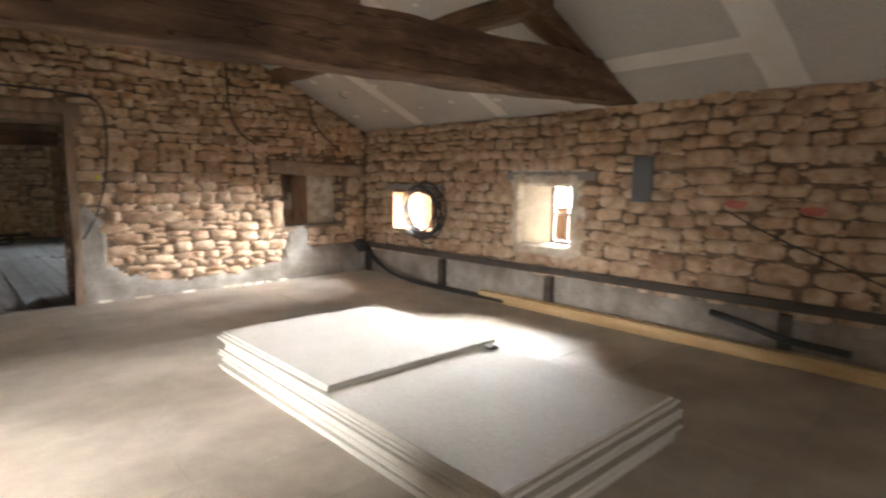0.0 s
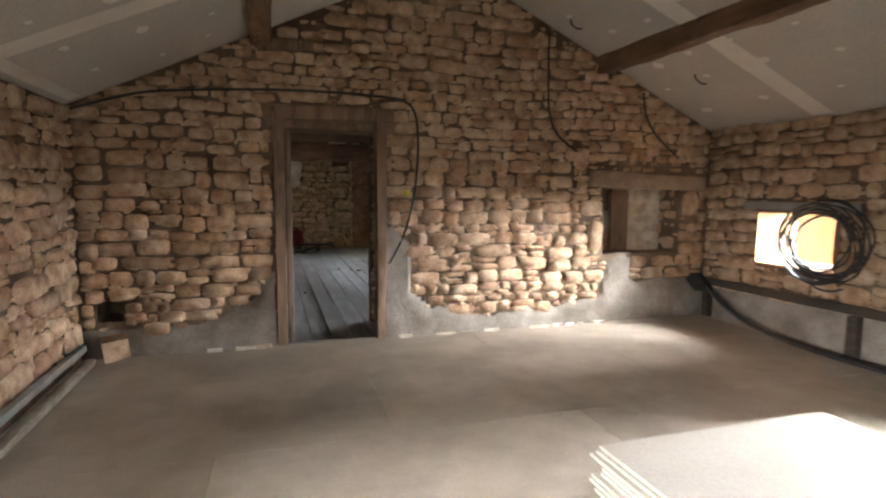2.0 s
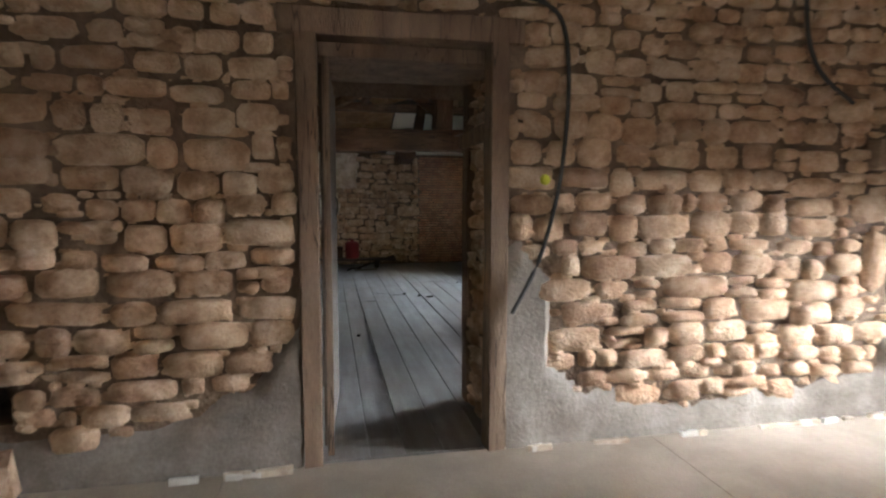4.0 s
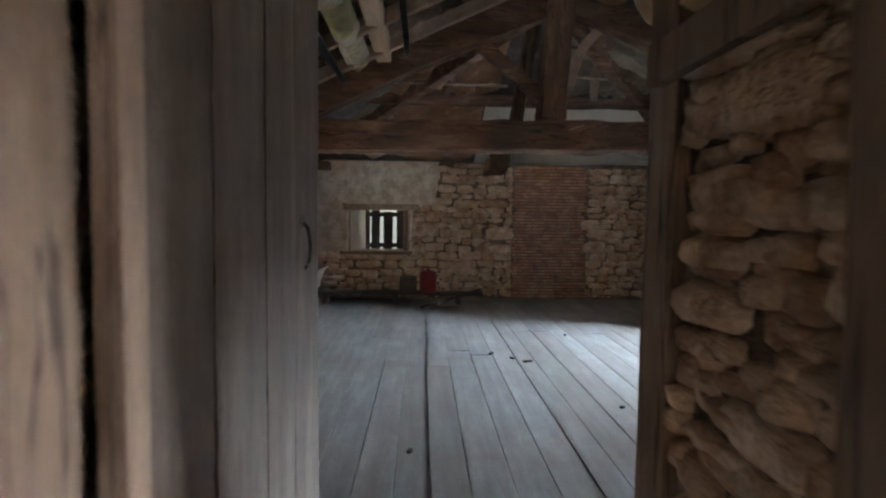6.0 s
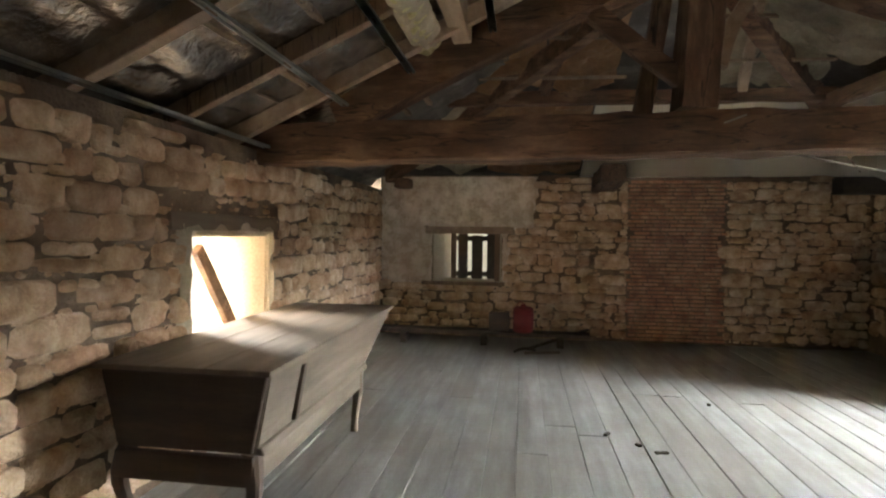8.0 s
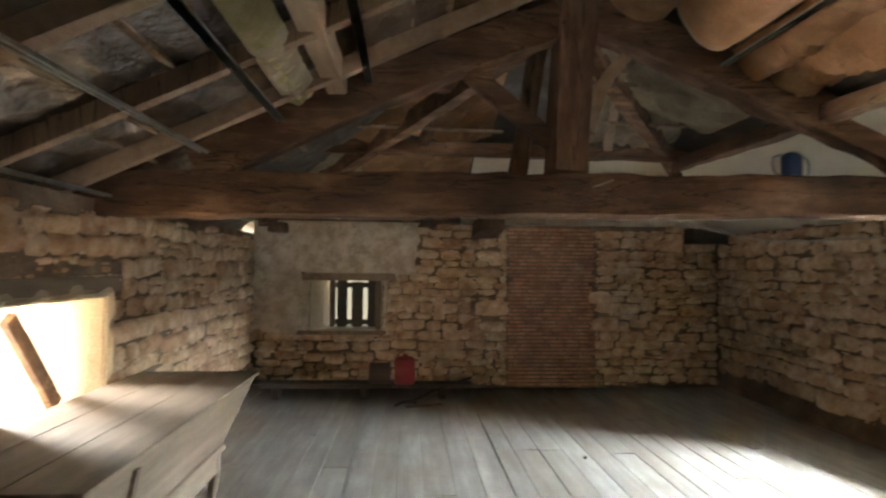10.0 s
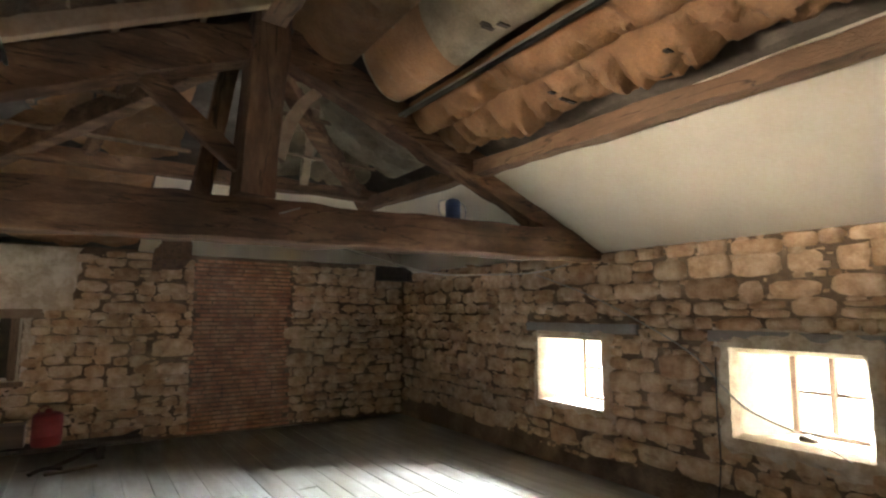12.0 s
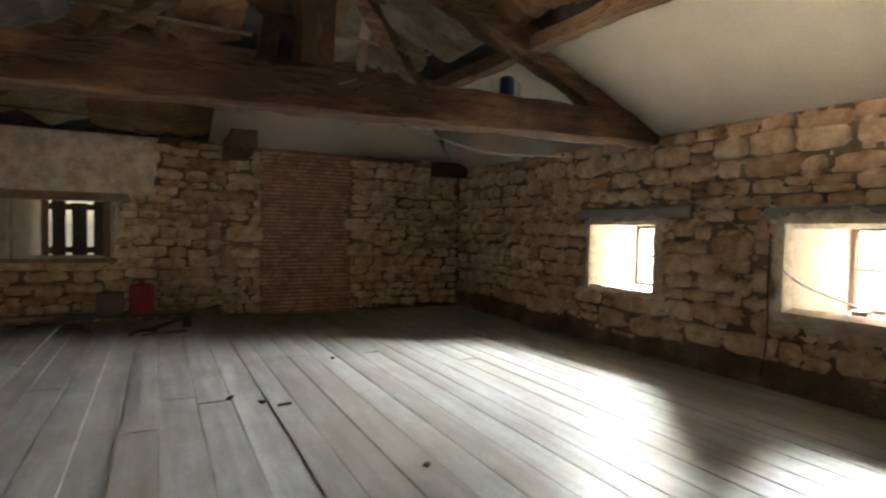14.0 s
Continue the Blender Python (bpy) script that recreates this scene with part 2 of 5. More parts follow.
gb.inputs["Roughness"].default_value = 0.02
gb.inputs["Transmission Weight"].default_value = 1.0
gb.inputs["IOR"].default_value = 1.05

# ---- mesh helpers ----


def part(name, bm, material, parent=None, label=""):
    """Links a bmesh as one mesh object, under a thing or a part."""
    me = bpy.data.meshes.new(name)
    bm.to_mesh(me)
    bm.free()
    me.materials.append(material)
    ob = new(name, me)
    if parent:
        ob.parent = parent
    if label:
        ob["label"] = label
    return ob


def thing(name, label, category, group="", kind="", at=(0, 0, 0)):
    ob = new(name)
    ob.empty_display_size = 0.1
    ob.matrix_basis = pose(*at)
    return tagged(ob, label, category, group, kind)


def add_box(bm, x0, x1, y0, y1, z0, z1):
    v = [bm.verts.new(p) for p in ((x0, y0, z0), (x1, y0, z0), (x1, y1, z0), (x0, y1, z0), (x0, y0, z1), (x1, y0, z1), (x1, y1, z1), (x0, y1, z1))]
    for f in ((3, 2, 1, 0), (4, 5, 6, 7), (0, 1, 5, 4), (1, 2, 6, 5), (2, 3, 7, 6), (3, 0, 4, 7)):
        bm.faces.new([v[i] for i in f])
    return v


def box(x0, x1, y0, y1, z0, z1, bevel=0.0, seg=2):
    bm = bmesh.new()
    add_box(bm, x0, x1, y0, y1, z0, z1)
    if bevel:
        bmesh.ops.bevel(bm, geom=bm.edges[:], offset=bevel, segments=seg, affect="EDGES", profile=0.6)
    return bm


def smooth(ob):
    for p in ob.data.polygons:
        p.use_smooth = True
    ob.data.set_sharp_from_angle(angle=radians(38))
    return ob


def timber(p0, p1, w, h, seed=0, rough=0.012, steps=None, sag=0.0, up=(0, 0, 1)):
    """A hewn timber from p0 to p1: rounded corners, wavering faces."""
    rng = random.Random(seed)
    p0, p1 = Vector(p0), Vector(p1)
    d = (p1 - p0)
    ln = d.length
    d.normalize()
    side = d.cross(Vector(up)).normalized()
    upv = side.cross(d).normalized()
    n = steps or max(4, int(ln / 0.16))
    c = 0.13
    prof = [(-0.5 + c * 0.5, -0.5), (0.5 - c * 0.5, -0.5), (0.5, -0.5 + c * 0.5), (0.5, 0.5 - c * 0.5), (0.5 - c * 0.5, 0.5), (-0.5 + c * 0.5, 0.5), (-0.5, 0.5 - c * 0.5), (-0.5, -0.5 + c * 0.5)]
    bm = bmesh.new()
    rings = []
    for i in range(n + 1):
        t = i / n
        ring = []
        off = sag * 4 * t * (1 - t)
        o = Vector((rng.uniform(0, 50), 3.1 * seed, 0))
        for k, (a, b) in enumerate(prof):
            q = noise.noise(Vector((t * ln * 1.7 + seed * 7.3, k * 0.9, seed)))
            q2 = noise.noise(Vector((t * ln * 5.1 + seed * 3.3, k * 1.7, seed + 9)))
            g = 1 + (q * 1.1 + q2 * 0.8) * rough / max(0.05, min(w, h)) * 1.5
            ring.append(bm.verts.new(p0 + d * (t * ln) + side * (a * w * g) + upv * (b * h * g - off)))
        rings.append(ring)
    for i in range(n):
        for k in range(8):
            k2 = (k + 1) % 8
            bm.faces.new((rings[i][k], rings[i][k2], rings[i + 1][k2], rings[i + 1][k]))
    bm.faces.new(list(reversed(rings[0])))
    bm.faces.new(rings[-1])
    bmesh.ops.recalc_face_normals(bm, faces=bm.faces[:])
    return bm


def tube(points, r, closed=False, sides=8):
    """A round cable or bar along a smoothed line of points."""
    pts = [Vector(p) for p in points]
    if not closed and len(pts) > 2:
        out = []
        for i in range(len(pts) - 1):
            a, b, c, e = pts[max(i - 1, 0)], pts[i], pts[i + 1], pts[min(i + 2, len(pts) - 1)]
            for s in range(5):
                t = s / 5
                out.append(0.5 * ((2 * b) + (c - a) * t + (2 * a - 5 * b + 4 * c - e) * t * t + (3 * b - a - 3 * c + e) * t ** 3))
        pts = out + [pts[-1]]
    bm = bmesh.new()
    rings = []
    n = len(pts)
    for i, p in enumerate(pts):
        d = (pts[(i + 1) % n] - pts[i - 1]) if closed else (pts[min(i + 1, n - 1)] - pts[max(i - 1, 0)])
        d.normalize()
        ref = Vector((0, 0, 1)) if abs(d.z) < 0.9 else Vector((1, 0, 0))
        s = d.cross(ref).normalized()
        u = s.cross(d)
        rings.append([bm.verts.new(p + (s * math.cos(a) + u * math.sin(a)) * r) for a in [2 * math.pi * k / sides for k in range(sides)]])
    for i in range(n if closed else n - 1):
        A, B = rings[i], rings[(i + 1) % n]
        for k in range(sides):
            bm.faces.new((A[k], A[(k + 1) % sides], B[(k + 1) % sides], B[k]))
    if not closed:
        bm.faces.new(rings[0])
        bm.faces.new(rings[-1])
    bmesh.ops.recalc_face_normals(bm, faces=bm.faces[:])
    return bm


def lathe(profile, segs=24, at=(0, 0, 0)):
    bm = bmesh.new()
    rings = []
    for r, z in profile:
        rings.append([bm.verts.new((at[0] + r * math.cos(2 * math.pi * k / segs), at[1] + r * math.sin(2 * math.pi * k / segs), at[2] + z)) for k in range(segs)])
    for A, B in zip(rings, rings[1:]):
        for k in range(segs):
            bm.faces.new((A[k], A[(k + 1) % segs], B[(k + 1) % segs], B[k]))
    bm.faces.new(list(reversed(rings[0])))
    bm.faces.new(rings[-1])
    return bm


def wall_core(frame_m, us, zs, thick, openings, top=None):
    """A wall with real openings. u runs along it, depth from 0 (its face) back to thick. top: a polygon (u, z) that stands on it."""
    us = sorted({*us, *(o[0] for o in openings), *(o[1] for o in openings)})
    zs = sorted({*zs, *(o[2] for o in openings), *(o[3] for o in openings)})
    bm = bmesh.new()
    cache = {}

    def v(i, d, j):
        key = (i, d, j)
        if key not in cache:
            cache[key] = bm.verts.new(frame_m @ Vector((us[i], -thick if d else 0.0, zs[j])))
        return cache[key]

    def solid(i, j):
        if not (0 <= i < len(us) - 1 and 0 <= j < len(zs) - 1):
            return False
        u, z = (us[i] + us[i + 1]) / 2, (zs[j] + zs[j + 1]) / 2
        return not any(o[0] < u < o[1] and o[2] < z < o[3] for o in openings)
    for i in range(len(us) - 1):
        for j in range(len(zs) - 1):
            if not solid(i, j):
                continue
            for d in (0, 1):
                bm.faces.new((v(i, d, j), v(i + 1, d, j), v(i + 1, d, j + 1), v(i, d, j + 1)))
            for (di, dj, a, b) in ((-1, 0, (i, j), (i, j + 1)), (1, 0, (i + 1, j), (i + 1, j + 1)), (0, -1, (i, j), (i + 1, j)), (0, 1, (i, j + 1), (i + 1, j + 1))):
                if not solid(i + di, j + dj):
                    bm.faces.new((v(a[0], 0, a[1]), v(b[0], 0, b[1]), v(b[0], 1, b[1]), v(a[0], 1, a[1])))
    if top:
        f = [bm.verts.new(frame_m @ Vector((u, 0, z))) for u, z in top]
        b = [bm.verts.new(frame_m @ Vector((u, -thick, z))) for u, z in top]
        bm.faces.new(f)
        bm.faces.new(list(reversed(b)))
        for k in range(len(top)):
            k2 = (k + 1) % len(top)
            bm.faces.new((f[k], f[k2], b[k2], b[k]))
    bmesh.ops.recalc_face_normals(bm, faces=bm.faces[:])
    return bm


# frames of the walls: local x along the wall, local y out of its face into the room
def wall_frame(origin, along, out):
    m = Matrix.Identity(4)
    a, o = Vector(along), Vector(out)
    for r in range(3):
        m[r][0], m[r][1], m[r][2], m[r][3] = a[r], o[r], (0, 0, 1)[r], origin[r]
    return m

# ---- the large structure ----
X1L, X2L, XR = -1.48, -1.33, 4.77          # faces of the long walls
YB, YG, YG2, YF = -2.2, 7.70, 8.48, 15.84  # back wall, gable (two faces), far wall
RIDGE1 = (1.677, 3.54)


def roof1(x):
    return min(2.07 + 0.465 * (x - X1L), 2.10 + 0.465 * (XR - x))


F_GABLE = wall_frame((0, YG + 0.02, 0), (1, 0, 0), (0, -1, 0))
F_EAST = wall_frame((XR + 0.02, 0, 0), (0, 1, 0), (-1, 0, 0))
F_WEST1 = wall_frame((X1L - 0.02, 0, 0), (0, 1, 0), (1, 0, 0))
F_WEST2 = wall_frame((X2L - 0.02, 0, 0), (0, 1, 0), (1, 0, 0))
F_FAR = wall_frame((0, YF + 0.02, 0), (1, 0, 0), (0, -1, 0))
F_BACK = wall_frame((0, YB, 0), (1, 0, 0), (0, 1, 0))

DOOR = (0.05, 1.07, -0.02, 2.04)
NICHE = (3.44, 4.42, 0.73, 1.44)
HOLE = (-1.37, -1.17, 0.30, 0.49)
W1 = (6.15, 6.99, 0.69, 1.23)
W2 = (3.95, 4.68, 0.66, 1.38)
WA = (12.085, 12.95, 0.58, 1.235)
WB = (10.07, 10.945, 0.58, 1.235)
W4 = (11.40, 12.42, 0.66, 1.37)
W3 = (-0.62, 0.30, 0.74, 1.40)
W5 = (2.90, 3.72, 0.60, 1.36)
WBACK = (0.2, 1.8, 0.5, 1.8)


def structure(name, label, bm, mat, category="wall"):
    return tagged(part(name, bm, mat), label, category, kind="structure")


gable = structure("wall_gable", "rough limestone gable wall with dark open joints and a doorway",
                  wall_core(F_GABLE, (X1L - 0.5, XR + 0.02), (-0.3, 2.06), 0.78, [DOOR, NICHE, HOLE],
                            [(X1L - 0.5, 2.06), (XR + 0.02, 2.06), (XR + 0.02, 2.12), (RIDGE1[0], 3.62), (X1L - 0.1, 2.12), (X1L - 0.5, 2.1)]), MORTAR)
east1 = structure("wall_east_1", "coursed limestone wall over a grey rendered base",
                  wall_core(F_EAST, (YB - 0.5, 8.1), (-0.3, 2.2), 0.5, [W1, W2]), MORTAR)
east2 = structure("wall_east_2", "rubble limestone wall with two small casement windows",
                  wall_core(F_EAST, (8.1, YF + 0.5), (-0.3, 2.12), 0.5, [WA, WB]), MORTAR)
west1 = structure("wall_west_1", "rough limestone wall in dusty beige",
                  wall_core(F_WEST1, (YB - 0.5, YG + 0.02), (-0.3, 2.14), 0.5, [W5]), MORTAR)
west2 = structure("wall_west_2", "pale limestone rubble wall with one small opening",
                  wall_core(F_WEST2, (YG2 + 0.02, YF + 0.5), (-0.3, 1.97), 0.5, [W4]), MORTAR)
far = structure("wall_far", "limestone wall with a thin-brick panel and a boarded window",
                wall_core(F_FAR, (X2L - 0.02, XR + 0.02), (-0.3, 2.16), 0.5, [W3]), MORTAR)
back = structure("wall_back", "plain rendered end wall with a wide opening",
                 wall_core(F_BACK, (X1L - 0.5, XR + 0.5), (-0.3, 3.7), 0.5, [WBACK]), RENDER)

# backs of the wall niche and of the hole
part("niche_back", box(NICHE[0] - 0.05, NICHE[1] + 0.05, YG + 0.40, YG + 0.5, NICHE[2] - 0.05, NICHE[3] + 0.05), MORTAR, gable)
part("hole_back", box(HOLE[0] - 0.05, HOLE[1] + 0.05, YG + 0.38, YG + 0.45, HOLE[2] - 0.05, HOLE[3] + 0.05), MORTAR, gable)

structure("floor_base_1", "dark joists under the chipboard floor", box(X1L - 0.3, XR + 0.3, YB - 0.3, YG + 0.03, -0.25, -0.022), RAILW, "floor")
structure("floor_base_2", "dark joists under the plank floor", box(X2L - 0.3, XR + 0.3, YG + 0.032, YF + 0.3, -0.25, -0.032), RAILW, "floor")

# ceiling of the first room: two boarded slopes


def slab(bm, x0, x1, y0, y1, fn, t=0.04):
    lo = [bm.verts.new((x, y, fn(x))) for x, y in ((x0, y0), (x1, y0), (x1, y1), (x0, y1))]
    hi = [bm.verts.new((x, y, fn(x) + t)) for x, y in ((x0, y0), (x1, y0), (x1, y1), (x0, y1))]
    bm.faces.new(list(reversed(lo)))
    bm.faces.new(hi)
    for k in range(4):
        bm.faces.new((lo[k], lo[(k + 1) % 4], hi[(k + 1) % 4], hi[k]))


west_slope = lambda x: RIDGE1[1] + 0.465 * (x - RIDGE1[0])
east_slope = lambda x: RIDGE1[1] - 0.465 * (x - RIDGE1[0])
bm = bmesh.new()
slab(bm, RIDGE1[0], XR + 0.15, YB - 0.1, YG + 0.01, east_slope)
slab(bm, X1L - 0.15, RIDGE1[0], YB - 0.1, YG + 0.01, west_slope)
ceiling1 = structure("ceiling_1", "grey plasterboard slopes with filled joints", bm, BOARD, "ceiling")


def slope_strip(x0, y0, x1, y1, w, drop, fn):
    """A thin strip on the underside of a slope, from (x0, y0) to (x1, y1)."""
    bm = bmesh.new()
    a, b = Vector((x0, y0)), Vector((x1, y1))
    n = max(2, int((b - a).length / 0.2))
    d = (b - a).normalized()
    s = Vector((-d.y, d.x)) * w / 2
    prev = None
    for i in range(n + 1):
        p = a.lerp(b, i / n)
        k = 1 + 0.16 * noise.noise(Vector((p.x * 3, p.y * 3, 5)))
        row = [bm.verts.new((p.x + sg * s.x * k, p.y + sg * s.y * k, fn(p.x + sg * s.x * k) - drop)) for sg in (-1, 1)]
        if prev:
            bm.faces.new((prev[0], prev[1], row[1], row[0]))
        prev = row
    return bm


# roof deck of the second room: left and right slopes and the hip end
HIPY = YF - (3.41 - 2.14) / 0.386
UP = 0.17


def deck(name, label, corners, mat, rows, wave):
    """One slope of roof tiles seen from below, in overlapping rows."""
    a, b, c, d = (Vector(p) for p in corners)
    bm = bmesh.new()
    n = 60
    prev = None
    for i in range(rows * 3 + 1):
        t = i / (rows * 3)
        step = (i % 3) * 0.012
        row = []
        for k in range(n + 1):
            s = k / n
            p = (a.lerp(b, s)).lerp(d.lerp(c, s), t)
            row.append(bm.verts.new((p.x, p.y, p.z + step + wave * math.sin(s * n * 1.1) + 0.012 * noise.noise(p * 3))))
        if prev:
            for k in range(n):
                bm.faces.new((prev[k], prev[k + 1], row[k + 1], row[k]))
        prev = row
    return structure(name, label, bm, mat, "roof")


deck("roof_west", "dark roof tiles seen from below over bare battens",
     [(X2L - 0.5, YG2, 1.75 + UP), (X2L - 0.5, YF + 0.6, 1.75 + UP), (1.77, HIPY - 0.2, 3.41 + UP), (1.77, YG2, 3.41 + UP)], TILES, 16, 0.010)
deck("roof_east", "dark roof deck above the insulated slope",
     [(XR + 0.5, YG2, 1.80 + UP), (XR + 0.5, YF + 0.6, 1.80 + UP), (1.77, HIPY - 0.2, 3.41 + UP), (1.77, YG2, 3.41 + UP)], TILES, 10, 0.004)
deck("roof_hip", "dark deck of the hipped roof end",
     [(X2L - 0.5, YF + 0.6, 1.90 + UP), (XR + 0.5, YF + 0.6, 1.90 + UP), (1.80, HIPY - 0.25, 3.44 + UP), (1.74, HIPY - 0.25, 3.44 + UP)], TILES, 10, 0.004)
# outer roof over both rooms, closing the place
bm = bmesh.new()
bm.faces.new([bm.verts.new(p) for p in ((5.6, YB - 0.7, 2.05), (1.72, YB - 0.7, 3.95), (1.72, YF - 3.2, 3.95), (5.6, YF + 0.9, 2.05))])
bm.faces.new([bm.verts.new(p) for p in ((-2.2, YB - 0.7, 2.05), (1.72, YB - 0.7, 3.95), (1.72, YF - 3.2, 3.95), (-2.2, YF - 3.2, 2.05))])
bm.faces.new([bm.verts.new(p) for p in ((-2.2, YF - 3.2, 2.05), (1.72, YF - 3.2, 3.95), (-2.2, YF + 0.9, 2.05))])
bm.faces.new([bm.verts.new(p) for p in ((-2.2, YF + 0.9, 2.05), (5.6, YF + 0.9, 2.05), (1.72, YF - 3.2, 3.95))])
structure("roof_outer", "weathered terracotta roof", bm, TILES, "roof")
bm = bmesh.new()
bm.faces.new([bm.verts.new(p) for p in ((X1L - 0.5, YG2 + 0.01, 1.9), (XR + 0.3, YG2 + 0.01, 1.9), (XR + 0.3, YG2 + 0.01, 2.2), (1.72, YG2 + 0.01, 3.9), (X1L - 0.5, YG2 + 0.01, 2.1))])
part("gable_rear", bm, MORTAR, gable)

# white plastered slope of the second room, with its return on the hip end
bm = bmesh.new()
ny, nx = 40, 8


def grid_slope(bm, pts):
    rows = [[bm.verts.new(p) for p in r] for r in pts]
    for A, B in zip(rows, rows[1:]):
        for k in range(len(A) - 1):
            bm.faces.new((A[k], A[k + 1], B[k + 1], B[k]))


XP = 3.42  # line of the purlin under the right slope
pts = []
for i in range(ny + 1):
    y = YG2 + (YF + 0.05 - YG2) * i / ny
    row = []
    for k in range(nx + 1):
        x = XR + 0.05 + (XP - 0.03 - XR - 0.05) * k / nx
        z = min(2.03 + 0.46 * (XR - x), 2.14 + 0.386 * (YF - y)) + 0.012 * noise.noise(Vector((x * 1.3, y * 0.9, 2)))
        row.append((x, y, z))
    pts.append(row)
grid_slope(bm, pts)
pts = []
for i in range(13):
    x = 1.30 + (XP + 0.05 - 1.30) * i / 12
    pts.append([(x, YF + 0.03 - 1.72 * k / 8, 2.14 + 0.386 * (1.72 * k / 8 - 0.03) + 0.012 * noise.noise(Vector((x * 1.3, k * 0.3, 4)))) for k in range(9)])
grid_slope(bm, pts)
bmesh.ops.solidify(bm, geom=bm.faces[:], thickness=0.02)
ceiling2 = structure("ceiling_2", "white plastered slope, stained near the wall", bm, WHITE, "ceiling")
smooth(ceiling2)

# outside
bm = bmesh.new()
bm.faces.new([bm.verts.new((sx * 1500, sy * 1500, -3.0)) for sx, sy in ((-1, -1), (1, -1), (1, 1), (-1, 1))])
structure("ground", "dry pale ground around the house", bm, GROUND, "ground")
facade = thing("neighbour_house", "ochre rendered neighbouring house in sunlight", "house", at=(8.4, 9.0, -3.0))
part("wall", box(-0.6, 3.0, -1.6, 2.2, 0.0, 6.5), OCHRE, facade)
bm = bmesh.new()
add_box(bm, -0.9, 3.3, -1.9, 2.5, 6.5, 6.7)
part("roof", bm, BRICK, facade)

# Added emissive sheet that gives the east windows their white glare.
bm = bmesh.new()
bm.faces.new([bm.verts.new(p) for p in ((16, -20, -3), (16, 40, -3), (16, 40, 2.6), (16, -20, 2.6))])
structure("backdrop", "pale glowing sheet beyond the east windows", bm, GLOW, "backdrop")
# Added emissive sheet for the warm brightness in the west opening.
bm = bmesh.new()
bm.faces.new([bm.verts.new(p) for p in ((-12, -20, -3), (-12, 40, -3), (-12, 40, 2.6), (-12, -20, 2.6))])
structure("backdrop_west", "warm glowing sheet beyond the west opening", bm, YARD_GLOW, "backdrop")

# ---- stonework ----


def stone_mesh(seed):
    """A rubble stone in a unit block: a blunt, uneven outline and a softly domed face (local y)."""
    rng = random.Random(seed)
    outline = []
    n, power = 10, rng.uniform(0.42, 0.62)
    turn = rng.uniform(-0.12, 0.12)
    for k in range(n):
        a = 2 * math.pi * (k + 0.5) / n + turn
        ca, sa = math.cos(a), math.sin(a)
        x = math.copysign(abs(ca) ** power, ca) * 0.5 * rng.uniform(0.93, 1.04)
        z = math.copysign(abs(sa) ** power, sa) * 0.5 * rng.uniform(0.90, 1.05)
        outline.append((x, z))
    bm = bmesh.new()
    rings = []
    tilt = (rng.uniform(-0.25, 0.25), rng.uniform(-0.22, 0.22))
    for dep, sc in ((-0.5, 1.0), (0.16, 1.0), (0.44, 0.80)):
        rings.append([bm.verts.new((x * sc, dep + (tilt[0] * x + tilt[1] * z) * (dep > 0) + rng.uniform(-0.07, 0.07) * (dep > 0.3), z * sc)) for x, z in outline])
    mid = bm.verts.new((rng.uniform(-0.1, 0.1), 0.5 + rng.uniform(-0.05, 0.05), rng.uniform(-0.1, 0.1)))
    for A, B in zip(rings, rings[1:]):
        for k in range(n):
            bm.faces.new((A[k], A[(k + 1) % n], B[(k + 1) % n], B[k]))
    for k in range(n):
        bm.faces.new((rings[-1][k], rings[-1][(k + 1) % n], mid))
    bmesh.ops.recalc_face_normals(bm, faces=bm.faces[:])
    for f in bm.faces:
        f.smooth = True
    me = bpy.data.meshes.new("stone")
    bm.to_mesh(me)
    bm.free()
    me.materials.append(STONE)
    return me


STONES = [stone_mesh(i) for i in range(26)]
STONE_DATA = []
for me in STONES:
    co = np.array([v.co[:] for v in me.vertices])
    STONE_DATA.append((co, [tuple(p.vertices) for p in me.polygons]))


